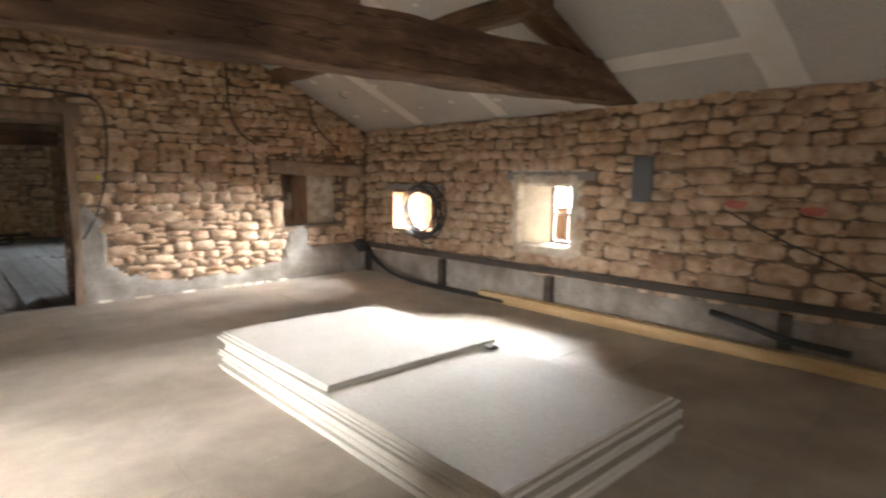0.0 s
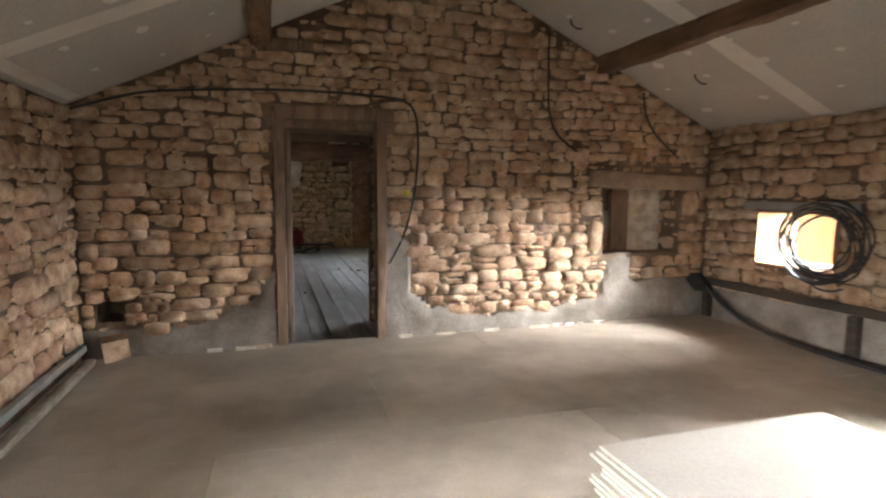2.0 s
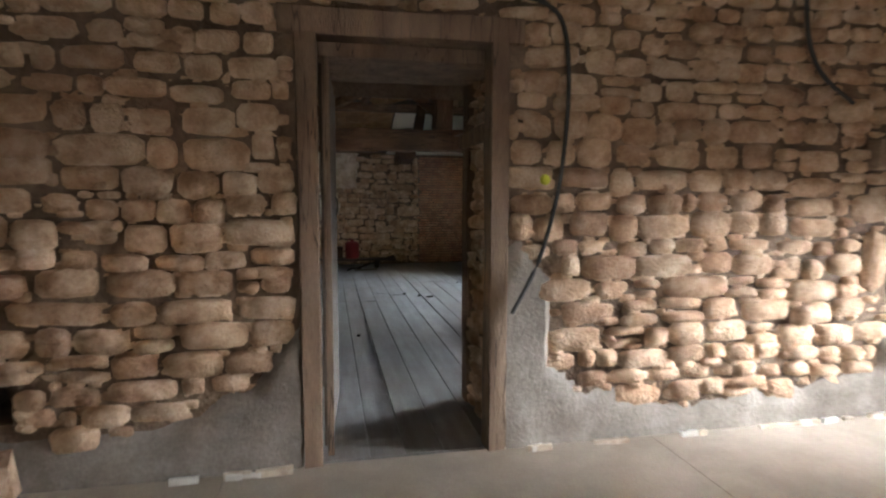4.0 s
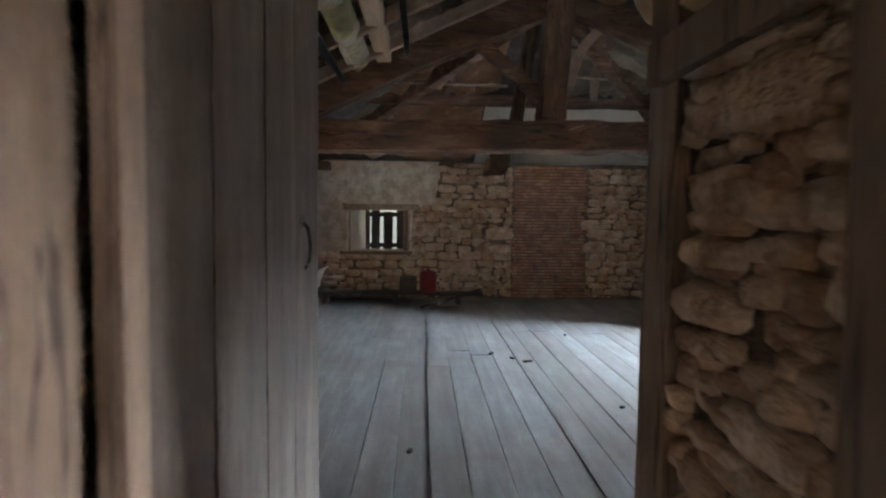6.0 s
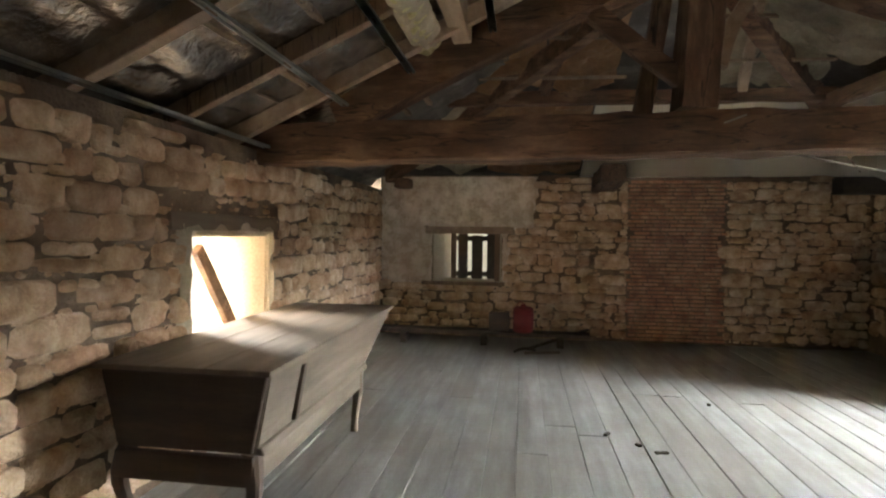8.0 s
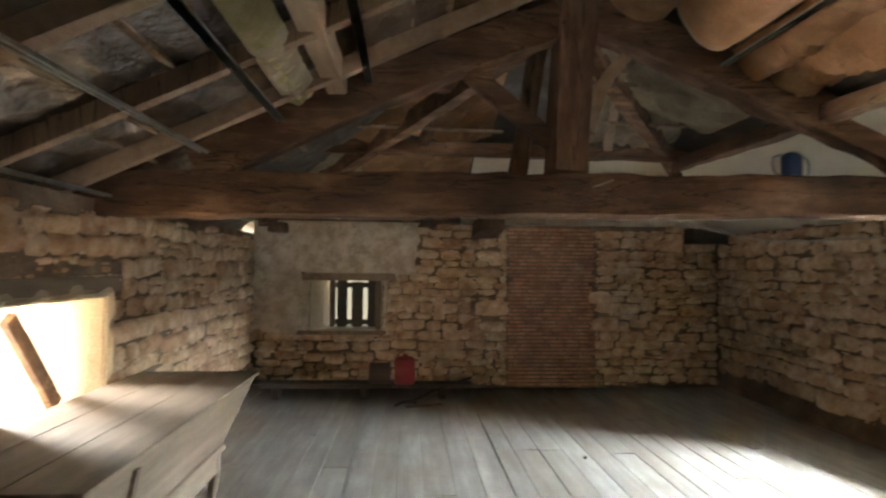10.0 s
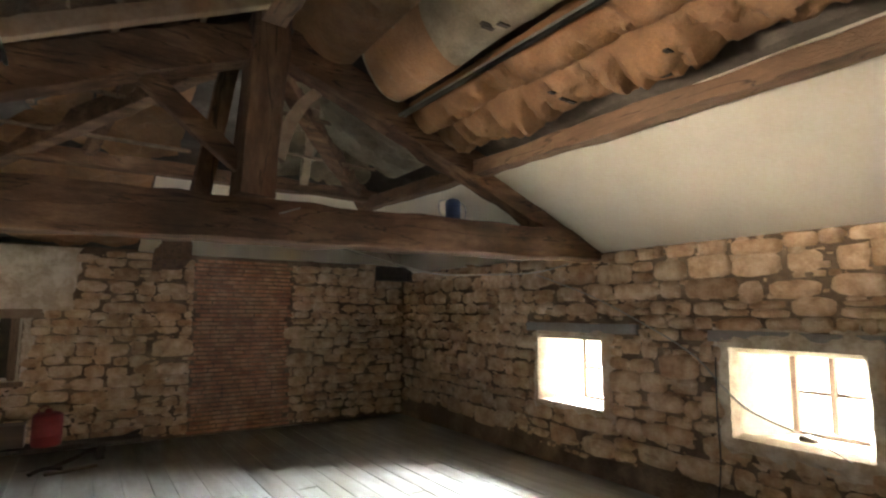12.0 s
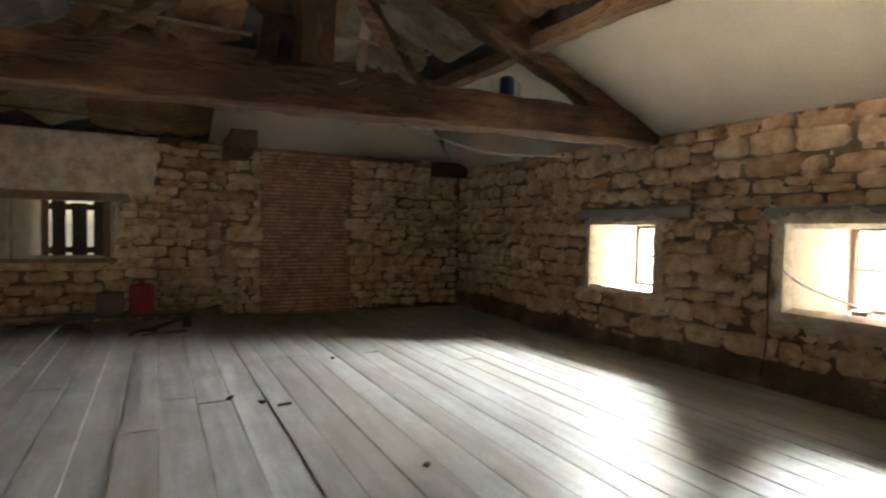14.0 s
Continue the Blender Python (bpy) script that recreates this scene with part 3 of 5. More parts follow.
def lay_stones(wall, fm, u0, u1, z0, top, openings=(), skip=None, seed=1, hs=(0.075, 0.15), ws=(0.14, 0.36), big=(), centre=0.0, singles=280, out=0.042, wave=0.06):
    """Courses of rubble on a wall's face. The stones nearest the line walked are pieces of their own, the others one joined part."""
    rng = random.Random(seed)
    rects = [(*b, True) for b in big]
    z = z0
    zmax = max(top(u0 + (u1 - u0) * i / 40) for i in range(41))
    shut = [*openings, *big]
    while z < zmax:
        h = rng.uniform(*hs)
        u = u0 - rng.uniform(0, 0.1)
        while u < u1:
            w = rng.uniform(*ws) * rng.choice((0.7, 1.0, 1.0, 1.2)) * (1.25 if h > sum(hs) / 2 else 0.95)
            hh = h
            pieces = [(max(u, u0), min(u + w, u1))]
            for o in shut:
                if z + h * 0.75 > o[2] and z + h * 0.25 < o[3]:
                    cut = []
                    for a, b in pieces:
                        if b <= o[0] or a >= o[1]:
                            cut.append((a, b))
                        else:
                            if o[0] - a > 0.05:
                                cut.append((a, o[0]))
                            if b - o[1] > 0.05:
                                cut.append((o[1], b))
                    pieces = cut
            for a, b in pieces:
                if b - a < 0.05:
                    continue
                c = (a + b) / 2
                zc = z + h / 2
                if rng.random() < 0.16 and h > 0.115 and b - a < 0.3:
                    rects.append((a, b, z, z + h * 0.5, False))
                    rects.append((a, b, z + h * 0.5, z + h, False))
                    continue
                rects.append((a, b, z, z + hh, False))
            u += w
        z += h
    made = []
    for a, b, za, zb, isbig in rects:
        u, zc = (a + b) / 2, (za + zb) / 2
        if not isbig:
            near = any(o[0] - 0.25 < u < o[1] + 0.25 and o[2] - 0.2 < zc < o[3] + 0.2 for o in shut)
            zc += (0.25 if near else 1.0) * wave * noise.noise(Vector((u * 1.1, zc * 0.8, seed)))
            if zc + (zb - za) * 0.35 > top(u):
                continue
            if skip and skip(u, zc):
                continue
        gap = rng.uniform(-0.002, 0.010)
        if not isbig:
            zc += rng.uniform(-0.1, 0.1) * (zb - za)
            u += rng.uniform(-0.05, 0.05) * (b - a)
        sx, sz = b - a - gap, (zb - za) * rng.uniform(0.93, 1.10) - gap
        if sx < 0.03 or sz < 0.025:
            continue
        dep = 0.11
        m = fm @ Matrix.Translation((u, -dep / 2 + out + rng.uniform(-0.028, 0.018), zc)) @ Matrix.Rotation(radians(rng.gauss(0, 2.3)), 4, "Y") @ Matrix.Diagonal((sx, dep, sz, 1))
        made.append((abs(u - centre), rng.randrange(len(STONES)), m))
    made.sort(key=lambda q: q[0])
    for _, k, m in made[:singles]:
        ob = new("stone", STONES[k])
        ob.parent = wall
        ob.matrix_basis = m
    co, faces, base = [], [], 0
    for _, k, m in made[singles:]:
        pts, fs = STONE_DATA[k]
        mm = np.array(m)
        co.append(pts @ mm[:3, :3].T + mm[:3, 3])
        faces += [tuple(i + base for i in f) for f in fs]
        base += len(pts)
    if co:
        me = bpy.data.meshes.new("stonework")
        me.from_pydata(np.concatenate(co).tolist(), [], faces)
        me.materials.append(STONE)
        me.polygons.foreach_set("use_smooth", [True] * len(me.polygons))
        ob = new("stonework", me)
        ob.parent = wall
        tagged(ob, kind="stuff")
    return len(made)


def patch(name, wall, fm, u0, u1, z0, z1, inside, mat, label, out=0.034, cell=0.05, seed=0):
    """Render on a wall's face, with an uneven edge that thins out; inside(u, z) > 0 where it holds."""
    nu, nz = max(2, int((u1 - u0) / cell)), max(2, int((z1 - z0) / cell))
    bm = bmesh.new()
    vs = {}

    def amount(i, j):
        u, z = u0 + (u1 - u0) * i / nu, z0 + (z1 - z0) * j / nz
        return inside(u, z) + 0.06 * noise.noise(Vector((u * 5, z * 5, seed))) + 0.03 * noise.noise(Vector((u * 14, z * 14, seed)))

    val = {(i, j): amount(i, j) for i in range(nu + 1) for j in range(nz + 1)}

    def v(i, j):
        if (i, j) not in vs:
            u, z = u0 + (u1 - u0) * i / nu, z0 + (z1 - z0) * j / nz
            k = min(1.0, max(0.0, val[(i, j)] / 0.05))
            d = -0.012 + (out + 0.012) * k + 0.006 * noise.noise(Vector((u * 4, z * 4, seed + 3)))
            vs[(i, j)] = bm.verts.new(fm @ Vector((u + 0.012 * noise.noise(Vector((u * 30, z * 30, 1))), d, z)))
        return vs[(i, j)]
    for i in range(nu):
        for j in range(nz):
            if max(val[(i, j)], val[(i + 1, j)], val[(i + 1, j + 1)], val[(i, j + 1)]) > 0:
                bm.faces.new((v(i, j), v(i + 1, j), v(i + 1, j + 1), v(i, j + 1)))
    bmesh.ops.recalc_face_normals(bm, faces=bm.faces[:])
    return smooth(part(name, bm, mat, wall, label))


def line(pts):
    """A piecewise straight line through (u, height)."""
    def f(u):
        if u <= pts[0][0]:
            return pts[0][1]
        for (a, p), (b, q) in zip(pts, pts[1:]):
            if u <= b:
                return p + (q - p) * (u - a) / (b - a)
        return pts[-1][1]
    return f


def grow(o, d):
    return (o[0] - d, o[1] + d, o[2] - d, o[3] + d)

# ---- fixed parts of the first room ----
for k, (x0, y0, x1, y1, w) in enumerate([(4.74, 6.35, 2.2, 6.45, 0.20), (4.74, 4.92, 2.2, 4.95, 0.18), (4.74, 2.06, 3.0, 2.12, 0.28), (4.22, 2.15, 4.22, 3.35, 0.16), (1.9, 3.6, 1.9, 7.6, 0.18)]):
    part("filler_band", slope_strip(x0, y0, x1, y1, w, 0.004, lambda x: 2.10 + 0.465 * (XR - x)), TAPE, ceiling1, "white filler band")
for x0, y0, x1, y1, w in [(-1.44, 6.20, 1.4, 6.30, 0.20), (-1.44, 4.3, 1.4, 4.3, 0.18), (1.45, 3.6, 1.45, 7.6, 0.18), (-1.40, 3.6, -1.40, 7.6, 0.08)]:
    part("filler_band", slope_strip(x0, y0, x1, y1, w, 0.004, lambda x: 2.07 + 0.465 * (x - X1L)), TAPE, ceiling1, "white filler band")


def filler_spot(x, y, fn, r, seed):
    """A thin smear of filler over a screw head, on the underside of a slope."""
    bm = bmesh.new()
    ring = []
    for i in range(12):
        a = 2 * math.pi * i / 12
        k = r * (1 + 0.5 * noise.noise(Vector((math.cos(a) * 1.5, math.sin(a) * 1.5, seed))))
        px, py = x + k * math.cos(a), y + 1.5 * k * math.sin(a)
        ring.append(bm.verts.new((px, py, fn(px) - 0.005)))
    bm.faces.new(ring)
    return part("filler_spot", bm, TAPE, ceiling1)


rng = random.Random(19)
for fn, xs in ((lambda x: 2.10 + 0.465 * (XR - x), (2.3, 2.75, 3.1, 3.62, 3.95, 4.4)), (lambda x: 2.07 + 0.465 * (x - X1L), (-1.1, -0.7, -0.35, 0.35, 0.75, 1.15))):
    for x in xs:
        y = 3.9 + rng.uniform(0, 0.4)
        while y < 7.5:
            filler_spot(x + rng.uniform(-0.05, 0.05), y, fn, rng.uniform(0.018, 0.045), y * 3 + x)
            y += rng.uniform(0.4, 0.75)


def beam(name, label, p0, p1, w, h, mat, seed, sag=0.0, rough=0.02, category="beam", up=(0, 0, 1)):
    return smooth(tagged(part(name, timber(p0, p1, w, h, seed, rough, sag=sag, up=up), mat), label, category))


truss1 = thing("roof_truss", "dark hewn oak truss spanning the first attic room", "truss", at=(1.65, 3.45, 1.9))


def under(parent, name, p0, p1, w, h, mat, seed, rough=0.02, sag=0.0, up=(0, 0, 1)):
    o = parent.matrix_basis.translation
    return smooth(part(name, timber(Vector(p0) - o, Vector(p1) - o, w, h, seed, rough, sag=sag, up=up), mat, parent))


under(truss1, "tie_beam", (-1.75, 3.45, 2.11), (5.0, 3.45, 2.28), 0.30, 0.34, BEAM, 3, 0.03, 0.03)
under(truss1, "principal_rafter", (4.62, 3.45, 2.30), (1.70, 3.45, 3.36), 0.22, 0.26, BEAM, 4, 0.025)
under(truss1, "principal_rafter", (-1.35, 3.45, 2.22), (1.62, 3.45, 3.36), 0.22, 0.26, BEAM, 5, 0.025)
under(truss1, "king_post", (1.66, 3.45, 2.28), (1.66, 3.45, 3.42), 0.20, 0.20, BEAMZ, 6, 0.015, up=(0, 1, 0))

beam("purlin", "brown hewn purlin under the boarded slope", (-0.02, 3.3, 2.80), (-0.02, 7.9, 2.76), 0.17, 0.26, BEAMY, 8)
beam("purlin", "brown hewn purlin under the boarded slope", (3.36, 3.3, 2.72), (3.36, 7.9, 2.72), 0.15, 0.20, BEAMY, 9)

# doorway: posts, lintel, leaf
frame1 = thing("door_frame", "weathered timber door frame set in the stone wall", "door frame", at=(0.55, 7.7, 0))


def fpart(name, p0, p1, w, h, mat, seed, up=(0, 1, 0), rough=0.006):
    o = Vector((0.55, 7.7, 0))
    return smooth(part(name, timber(Vector(p0) - o, Vector(p1) - o, w, h, seed, rough, up=up), mat, frame1))


fpart("post", (0.104, 7.745, -0.01), (0.104, 7.745, 2.04), 0.092, 0.13, POSTW, 21)
fpart("post", (1.021, 7.745, -0.01), (1.021, 7.745, 2.04), 0.094, 0.13, POSTW, 22)
fpart("lintel", (-0.02, 7.745, 2.093), (1.14, 7.745, 2.093), 0.13, 0.125, POSTW, 23, up=(0, 0, 1))
fpart("head_board", (0.05, 7.99, 2.00), (1.07, 7.99, 2.00), 0.34, 0.075, POSTW, 24, up=(0, 0, 1))
fpart("head_board", (0.05, 8.30, 2.01), (1.07, 8.30, 2.01), 0.26, 0.075, POSTW, 27, up=(0, 0, 1))
fpart("rear_post", (1.078, 8.425, -0.01), (1.078, 8.425, 2.04), 0.10, 0.13, POSTW, 25)
fpart("rear_post", (0.035, 8.41, -0.01), (0.035, 8.41, 2.04), 0.10, 0.13, POSTW, 26)
fpart("stop_strip", (0.188, 7.815, 0.0), (0.188, 7.815, 1.95), 0.034, 0.05, POSTW, 28, rough=0.002)
bm = timber((1.0, 7.80, 1.63), (1.0, 8.38, 1.635), 0.04, 0.085, 29, 0.006)
bmesh.ops.translate(bm, verts=bm.verts[:], vec=(-0.55, -7.7, 0))
smooth(part("wedge_board", bm, POSTW, frame1))

leaf = thing("door_leaf", "open grey plank door with an iron latch", "door", at=(0.17, 7.86, 0.02))
leaf.matrix_basis = pose(0.172, 7.86, 0.02, 0, 0, -4)
edge = 0.0
for i, w in enumerate((0.19, 0.22, 0.18, 0.20)):
    smooth(part("plank", timber((0.0, edge + w / 2, 0.0), (0.0, edge + w / 2, 1.92), w - 0.005, 0.034, 40 + i, 0.0025, 14, up=(1, 0, 0)), LEAFW, leaf))
    edge += w
for z in (0.3, 1.55):
    part("batten", box(-0.045, -0.018, 0.04, 0.76, z, z + 0.11, 0.006), LEAFW, leaf)
latch = part("latch", tube([(0.018, 0.64, 1.275), (0.027, 0.647, 1.262), (0.030, 0.657, 1.225), (0.027, 0.660, 1.185), (0.018, 0.655, 1.165)], 0.0045), IRON, leaf, "wrought iron latch handle")
part("latch_plate", box(0.0165, 0.0185, 0.622, 0.655, 1.262, 1.292, 0.001), IRON, latch)

# niche: lintel, side board
nl = smooth(tagged(part("niche_lintel", timber((3.24, 7.72, 1.545), (4.70, 7.72, 1.50), 0.16, 0.165, 31, 0.012), PINK), "brown timber lintel over the wall niche", "lintel"))
tagged(part("niche_board", box(3.72, 3.95, 8.0, 8.03, 0.735, 1.435, 0.004), POSTW), "upright brown board lining the wall niche", "board")
bm = box(3.58, 3.85, 8.02, 8.095, 0.735, 0.95, 0.03)
part("niche_stone", bm, STONE, gable)

# ---- windows ----


def casement(name, label, m, w, h, cols, rows_, deep=0.335, near=0.0, far_=0.0):
    """A casement in its splayed opening; local x along the wall, y outwards, z up from the sill."""
    win = new(name)
    win.matrix_basis = m
    tagged(win, label, "window", kind="structure")
    f, x0, x1, hb = 0.055, near, w - far_, 0.021
    for b in ((x0, x0 + f, deep, deep + 0.05, 0, h), (x1 - f, x1, deep, deep + 0.05, 0, h),
              (x0 + f, x1 - f, deep, deep + 0.05, 0, f), (x0 + f, x1 - f, deep, deep + 0.05, h - f, h)):
        part("window_frame", box(*b, 0.006), CASE, win)
    iw, ih = (x1 - x0 - 2 * f) / cols, (h - 2 * f) / rows_
    for c in range(1, cols):
        part("glazing_bar", box(x0 + f + c * iw - hb, x0 + f + c * iw + hb, deep + 0.006, deep + 0.044, f, h - f, 0.005), CASE, win)
    for r in range(1, rows_):
        for c in range(cols):
            part("glazing_bar", box(x0 + f + c * iw + (hb if c else 0), x0 + f + (c + 1) * iw - (hb if c < cols - 1 else 0), deep + 0.008, deep + 0.042, f + r * ih - 0.014, f + r * ih + 0.014, 0.004), CASE, win)
    for r in range(rows_):
        for c in range(cols):
            g = part("pane", box(x0 + f + c * iw + 0.004, x0 + f + (c + 1) * iw - 0.004, deep + 0.023, deep + 0.027, f + r * ih + 0.004, f + (r + 1) * ih - 0.004), GLASS, win)
            g.visible_shadow = False
    return win


def wedge(outline, z0, z1):
    """An upright block over an outline (x, y)."""
    bm = bmesh.new()
    lo = [bm.verts.new((x, y, z0)) for x, y in outline]
    hi = [bm.verts.new((x, y, z1)) for x, y in outline]
    bm.faces.new(lo)
    bm.faces.new(hi)
    for k in range(len(lo)):
        j = (k + 1) % len(lo)
        bm.faces.new((lo[k], lo[j], hi[j], hi[k]))
    bmesh.ops.recalc_face_normals(bm, faces=bm.faces[:])
    bmesh.ops.bevel(bm, geom=bm.edges[:], offset=0.004, segments=2, affect="EDGES")
    return bm


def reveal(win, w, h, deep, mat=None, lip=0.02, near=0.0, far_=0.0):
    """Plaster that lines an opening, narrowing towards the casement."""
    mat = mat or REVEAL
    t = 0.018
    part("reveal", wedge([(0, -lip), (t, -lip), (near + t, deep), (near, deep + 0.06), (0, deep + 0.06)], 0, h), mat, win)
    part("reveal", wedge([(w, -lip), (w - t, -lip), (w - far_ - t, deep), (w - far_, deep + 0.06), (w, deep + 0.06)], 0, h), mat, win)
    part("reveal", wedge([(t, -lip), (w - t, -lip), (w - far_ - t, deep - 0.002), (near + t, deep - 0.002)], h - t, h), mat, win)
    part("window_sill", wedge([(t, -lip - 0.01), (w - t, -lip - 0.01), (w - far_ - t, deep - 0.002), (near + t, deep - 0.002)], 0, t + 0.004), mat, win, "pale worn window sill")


def surround(win, w, h, wide, mat, seed):
    """Plaster round an opening on the wall's face."""
    def ins(u, z):
        d = max(-u, u - w, -z, z - h)
        return wide - d if d > -0.02 else -1
    fm = Matrix.Identity(4)
    fm[1][1] = -1
    bm_ob = patch("surround", win, fm, -wide - 0.1, w + wide + 0.1, -wide - 0.1, h + wide + 0.1, ins, mat, "", 0.044, 0.035, seed)
    return bm_ob


def pose_of(origin, along, outward):
    m = Matrix.Identity(4)
    for r in range(3):
        m[r][0], m[r][1], m[r][2], m[r][3] = along[r], outward[r], (0, 0, 1)[r], origin[r]
    return m


def add_window(name, label, o, origin, along, outward, cols, rows_, wide, seed, mat=RENDER, deep=0.33):
    w, h = o[1] - o[0], o[3] - o[2]
    win = casement(name, label, pose_of(origin, along, outward), w, h, cols, rows_, deep, 0.12, 0.19)
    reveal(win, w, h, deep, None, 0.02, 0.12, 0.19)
    if wide:
        surround(win, w, h, wide, mat, seed)
    return win


add_window("window_1", "small casement window in a pale rendered reveal", W2, (XR, W2[0], W2[2]), (0, 1, 0), (1, 0, 0), 2, 2, 0.10, 3, LIME)
add_window("window_2", "small casement window with a pale deep reveal", WA, (XR, WA[0], WA[2]), (0, 1, 0), (1, 0, 0), 2, 2, 0.06, 4, LIME, 0.43)
add_window("window_3", "four-pane casement window with a pale deep reveal", WB, (XR, WB[0], WB[2]), (0, 1, 0), (1, 0, 0), 2, 2, 0.10, 5, LIME, 0.43)
# unglazed openings
for name, label, o, origin, along, outward, wide, seed in (
        ("window_4", "unglazed opening to the sunny outside, behind a cable coil", W1, (XR, W1[0], W1[2]), (0, 1, 0), (1, 0, 0), 0.0, 6),
        ("window_5", "unglazed opening in the pale wall above the chest", W4, (X2L, W4[0], W4[2]), (0, 1, 0), (-1, 0, 0), 0.05, 7)):
    win = new(name)
    win.matrix_basis = pose_of(origin, along, outward)
    tagged(win, label, "window", kind="structure")
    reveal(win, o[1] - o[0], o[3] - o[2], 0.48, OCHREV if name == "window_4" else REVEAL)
    if wide:
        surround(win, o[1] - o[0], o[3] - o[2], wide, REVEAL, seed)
# far window with boards
win = new("window_6")
win.matrix_basis = pose_of((W3[0], YF, W3[2]), (1, 0, 0), (0, 1, 0))
tagged(win, "small window closed by dark upright boards", "window", kind="structure")
w, h = W3[1] - W3[0], W3[3] - W3[2]
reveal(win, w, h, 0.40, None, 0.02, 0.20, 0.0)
part("window_frame", box(w - 0.09, w - 0.02, -0.03, 0.06, 0.0, h, 0.01), POSTW, win)
part("window_frame", box(0.22, 0.29, 0.20, 0.28, 0.02, h - 0.02, 0.01), POSTW, win)
part("window_lintel", box(-0.1, w + 0.16, -0.045, 0.1, h - 0.02, h + 0.075, 0.012), PINK, win)
part("window_sill", box(-0.15, w + 0.05, -0.05, 0.2, -0.05, 0.0, 0.01), POSTW, win)
for x0, x1, zt in ((0.315, 0.450, 0.0), (0.505, 0.655, 0.02), (0.715, 0.86, 0.0)):
    part("board", box(x0, x1, 0.22, 0.245, 0.02, h - 0.02 - zt, 0.004), RAILW, win)
for z in (0.05, h - 0.12):
    part("cross_board", box(0.29, w - 0.02, 0.246, 0.27, z, z + 0.07, 0.004), RAILW, win)
tagged(smooth(part("window_brace", timber((-1.52, 11.80, 1.26), (-1.52, 12.22, 0.70), 0.05, 0.085, 51, 0.006), BEAM)), "diagonal timber brace wedged in the opening", "brace")
# timber lintels on the wall's face
for y0, y1, z, seed in ((11.74, 13.12, 1.325, 52), (3.72, 4.86, 1.44, 53), (5.95, 7.15, 1.285, 54), (9.85, 11.1, 1.30, 55)):
    beam("window_lintel", "worn timber lintel over a window", (4.80, y0, z), (4.80, y1, z), 0.10, 0.085, PLANK, seed, rough=0.008, category="lintel")
beam("window_lintel", "bleached timber lintel over the opening", (-1.37, 11.25, 1.43), (-1.37, 12.6, 1.43), 0.10, 0.10, CHEST, 56, rough=0.008, category="lintel")

# ---- roof of the second room ----
truss2 = thing("roof_truss", "hewn oak king-post truss with dark curved struts", "truss", at=(1.7, 12.3, 1.9))
under(truss2, "tie_beam", (-1.55, 12.42, 2.005), (5.0, 12.24, 2.08), 0.26, 0.275, BEAM, 61, 0.03, 0.0)
under(truss2, "king_post", (1.68, 12.32, 2.20), (1.74, 12.32, 3.52), 0.24, 0.26, BEAMZ, 62, 0.02, up=(0, 1, 0))
under(truss2, "principal_rafter", (-0.75, 12.38, 2.18), (1.62, 12.34, 3.24), 0.20, 0.25, BEAM, 63, 0.03, -0.05)
under(truss2, "principal_rafter", (4.35, 12.24, 2.20), (1.84, 12.30, 3.26), 0.20, 0.23, BEAM, 64, 0.03, -0.03)
under(truss2, "strut", (1.62, 12.36, 2.40), (1.02, 12.36, 2.88), 0.10, 0.12, BEAM, 65, 0.012)
under(truss2, "strut", (1.84, 12.36, 2.50), (2.10, 12.36, 3.02), 0.08, 0.09, PINK, 66, 0.012, -0.05)
under(truss2, "post", (1.40, 12.62, 2.20), (1.56, 12.62, 3.2), 0.12, 0.12, BEAMZ, 67, 0.012, up=(0, 1, 0))
beam("purlin", "long brown purlin beneath the white slope", (3.43, 8.5, 2.57), (3.40, 14.2, 2.64), 0.13, 0.115, BEAMY, 68, rough=0.022)
beam("purlin", "pale sawn purlin under the bare roof", (0.15, 8.5, 2.76), (0.15, 12.4, 2.76), 0.13, 0.17, PINK, 69, rough=0.006)
beam("purlin", "brown purlin along the hipped roof end", (-0.35, 14.12, 2.74), (3.5, 14.12, 2.72), 0.13, 0.12, BEAM, 70)
beam("ridge_beam", "dark oak ridge beam", (1.74, 8.5, 3.44), (1.74, 12.5, 3.44), 0.16, 0.18, BEAMY, 71)
beam("hip_rafter", "dark hip rafter running to the corner", (1.70, 12.55, 3.34), (-1.2, 15.7, 2.13), 0.13, 0.16, BEAM, 72)
beam("hip_rafter", "dark hip rafter running to the corner", (1.78, 12.55, 3.34), (4.65, 15.7, 2.20), 0.13, 0.16, BEAM, 73)
# rafters and battens under the bare slope
lw = lambda x: 1.98 + 0.46 * (x - X2L)
for k, y in enumerate((8.9, 9.75, 10.62, 11.35, 12.0)):
    beam("rafter", "orange-brown sawn rafter under the tiles", (-1.5, y, lw(-1.5) + 0.06), (1.7, y, lw(1.7) + 0.06), 0.075, 0.10, (PINK, TIMBER, PINK, POSTW, PINK)[k], 80 + k, rough=0.004, category="rafter")
for k, x in enumerate((-1.05, -0.86, -0.50, -0.30, 0.40, 0.62, 0.85, 1.08, 1.32)):
    beam("batten", "thin roof batten below the tiles", (x, 8.5, lw(x) + 0.135), (x, 13.6 - max(0, x) * 0.6, lw(x) + 0.135), 0.045, 0.03, (POSTW, PINK)[k % 2], 100 + k, rough=0.002, category="batten")
BAYS = (8.5, 8.9, 9.75, 10.62, 11.35, 12.0, 13.0)
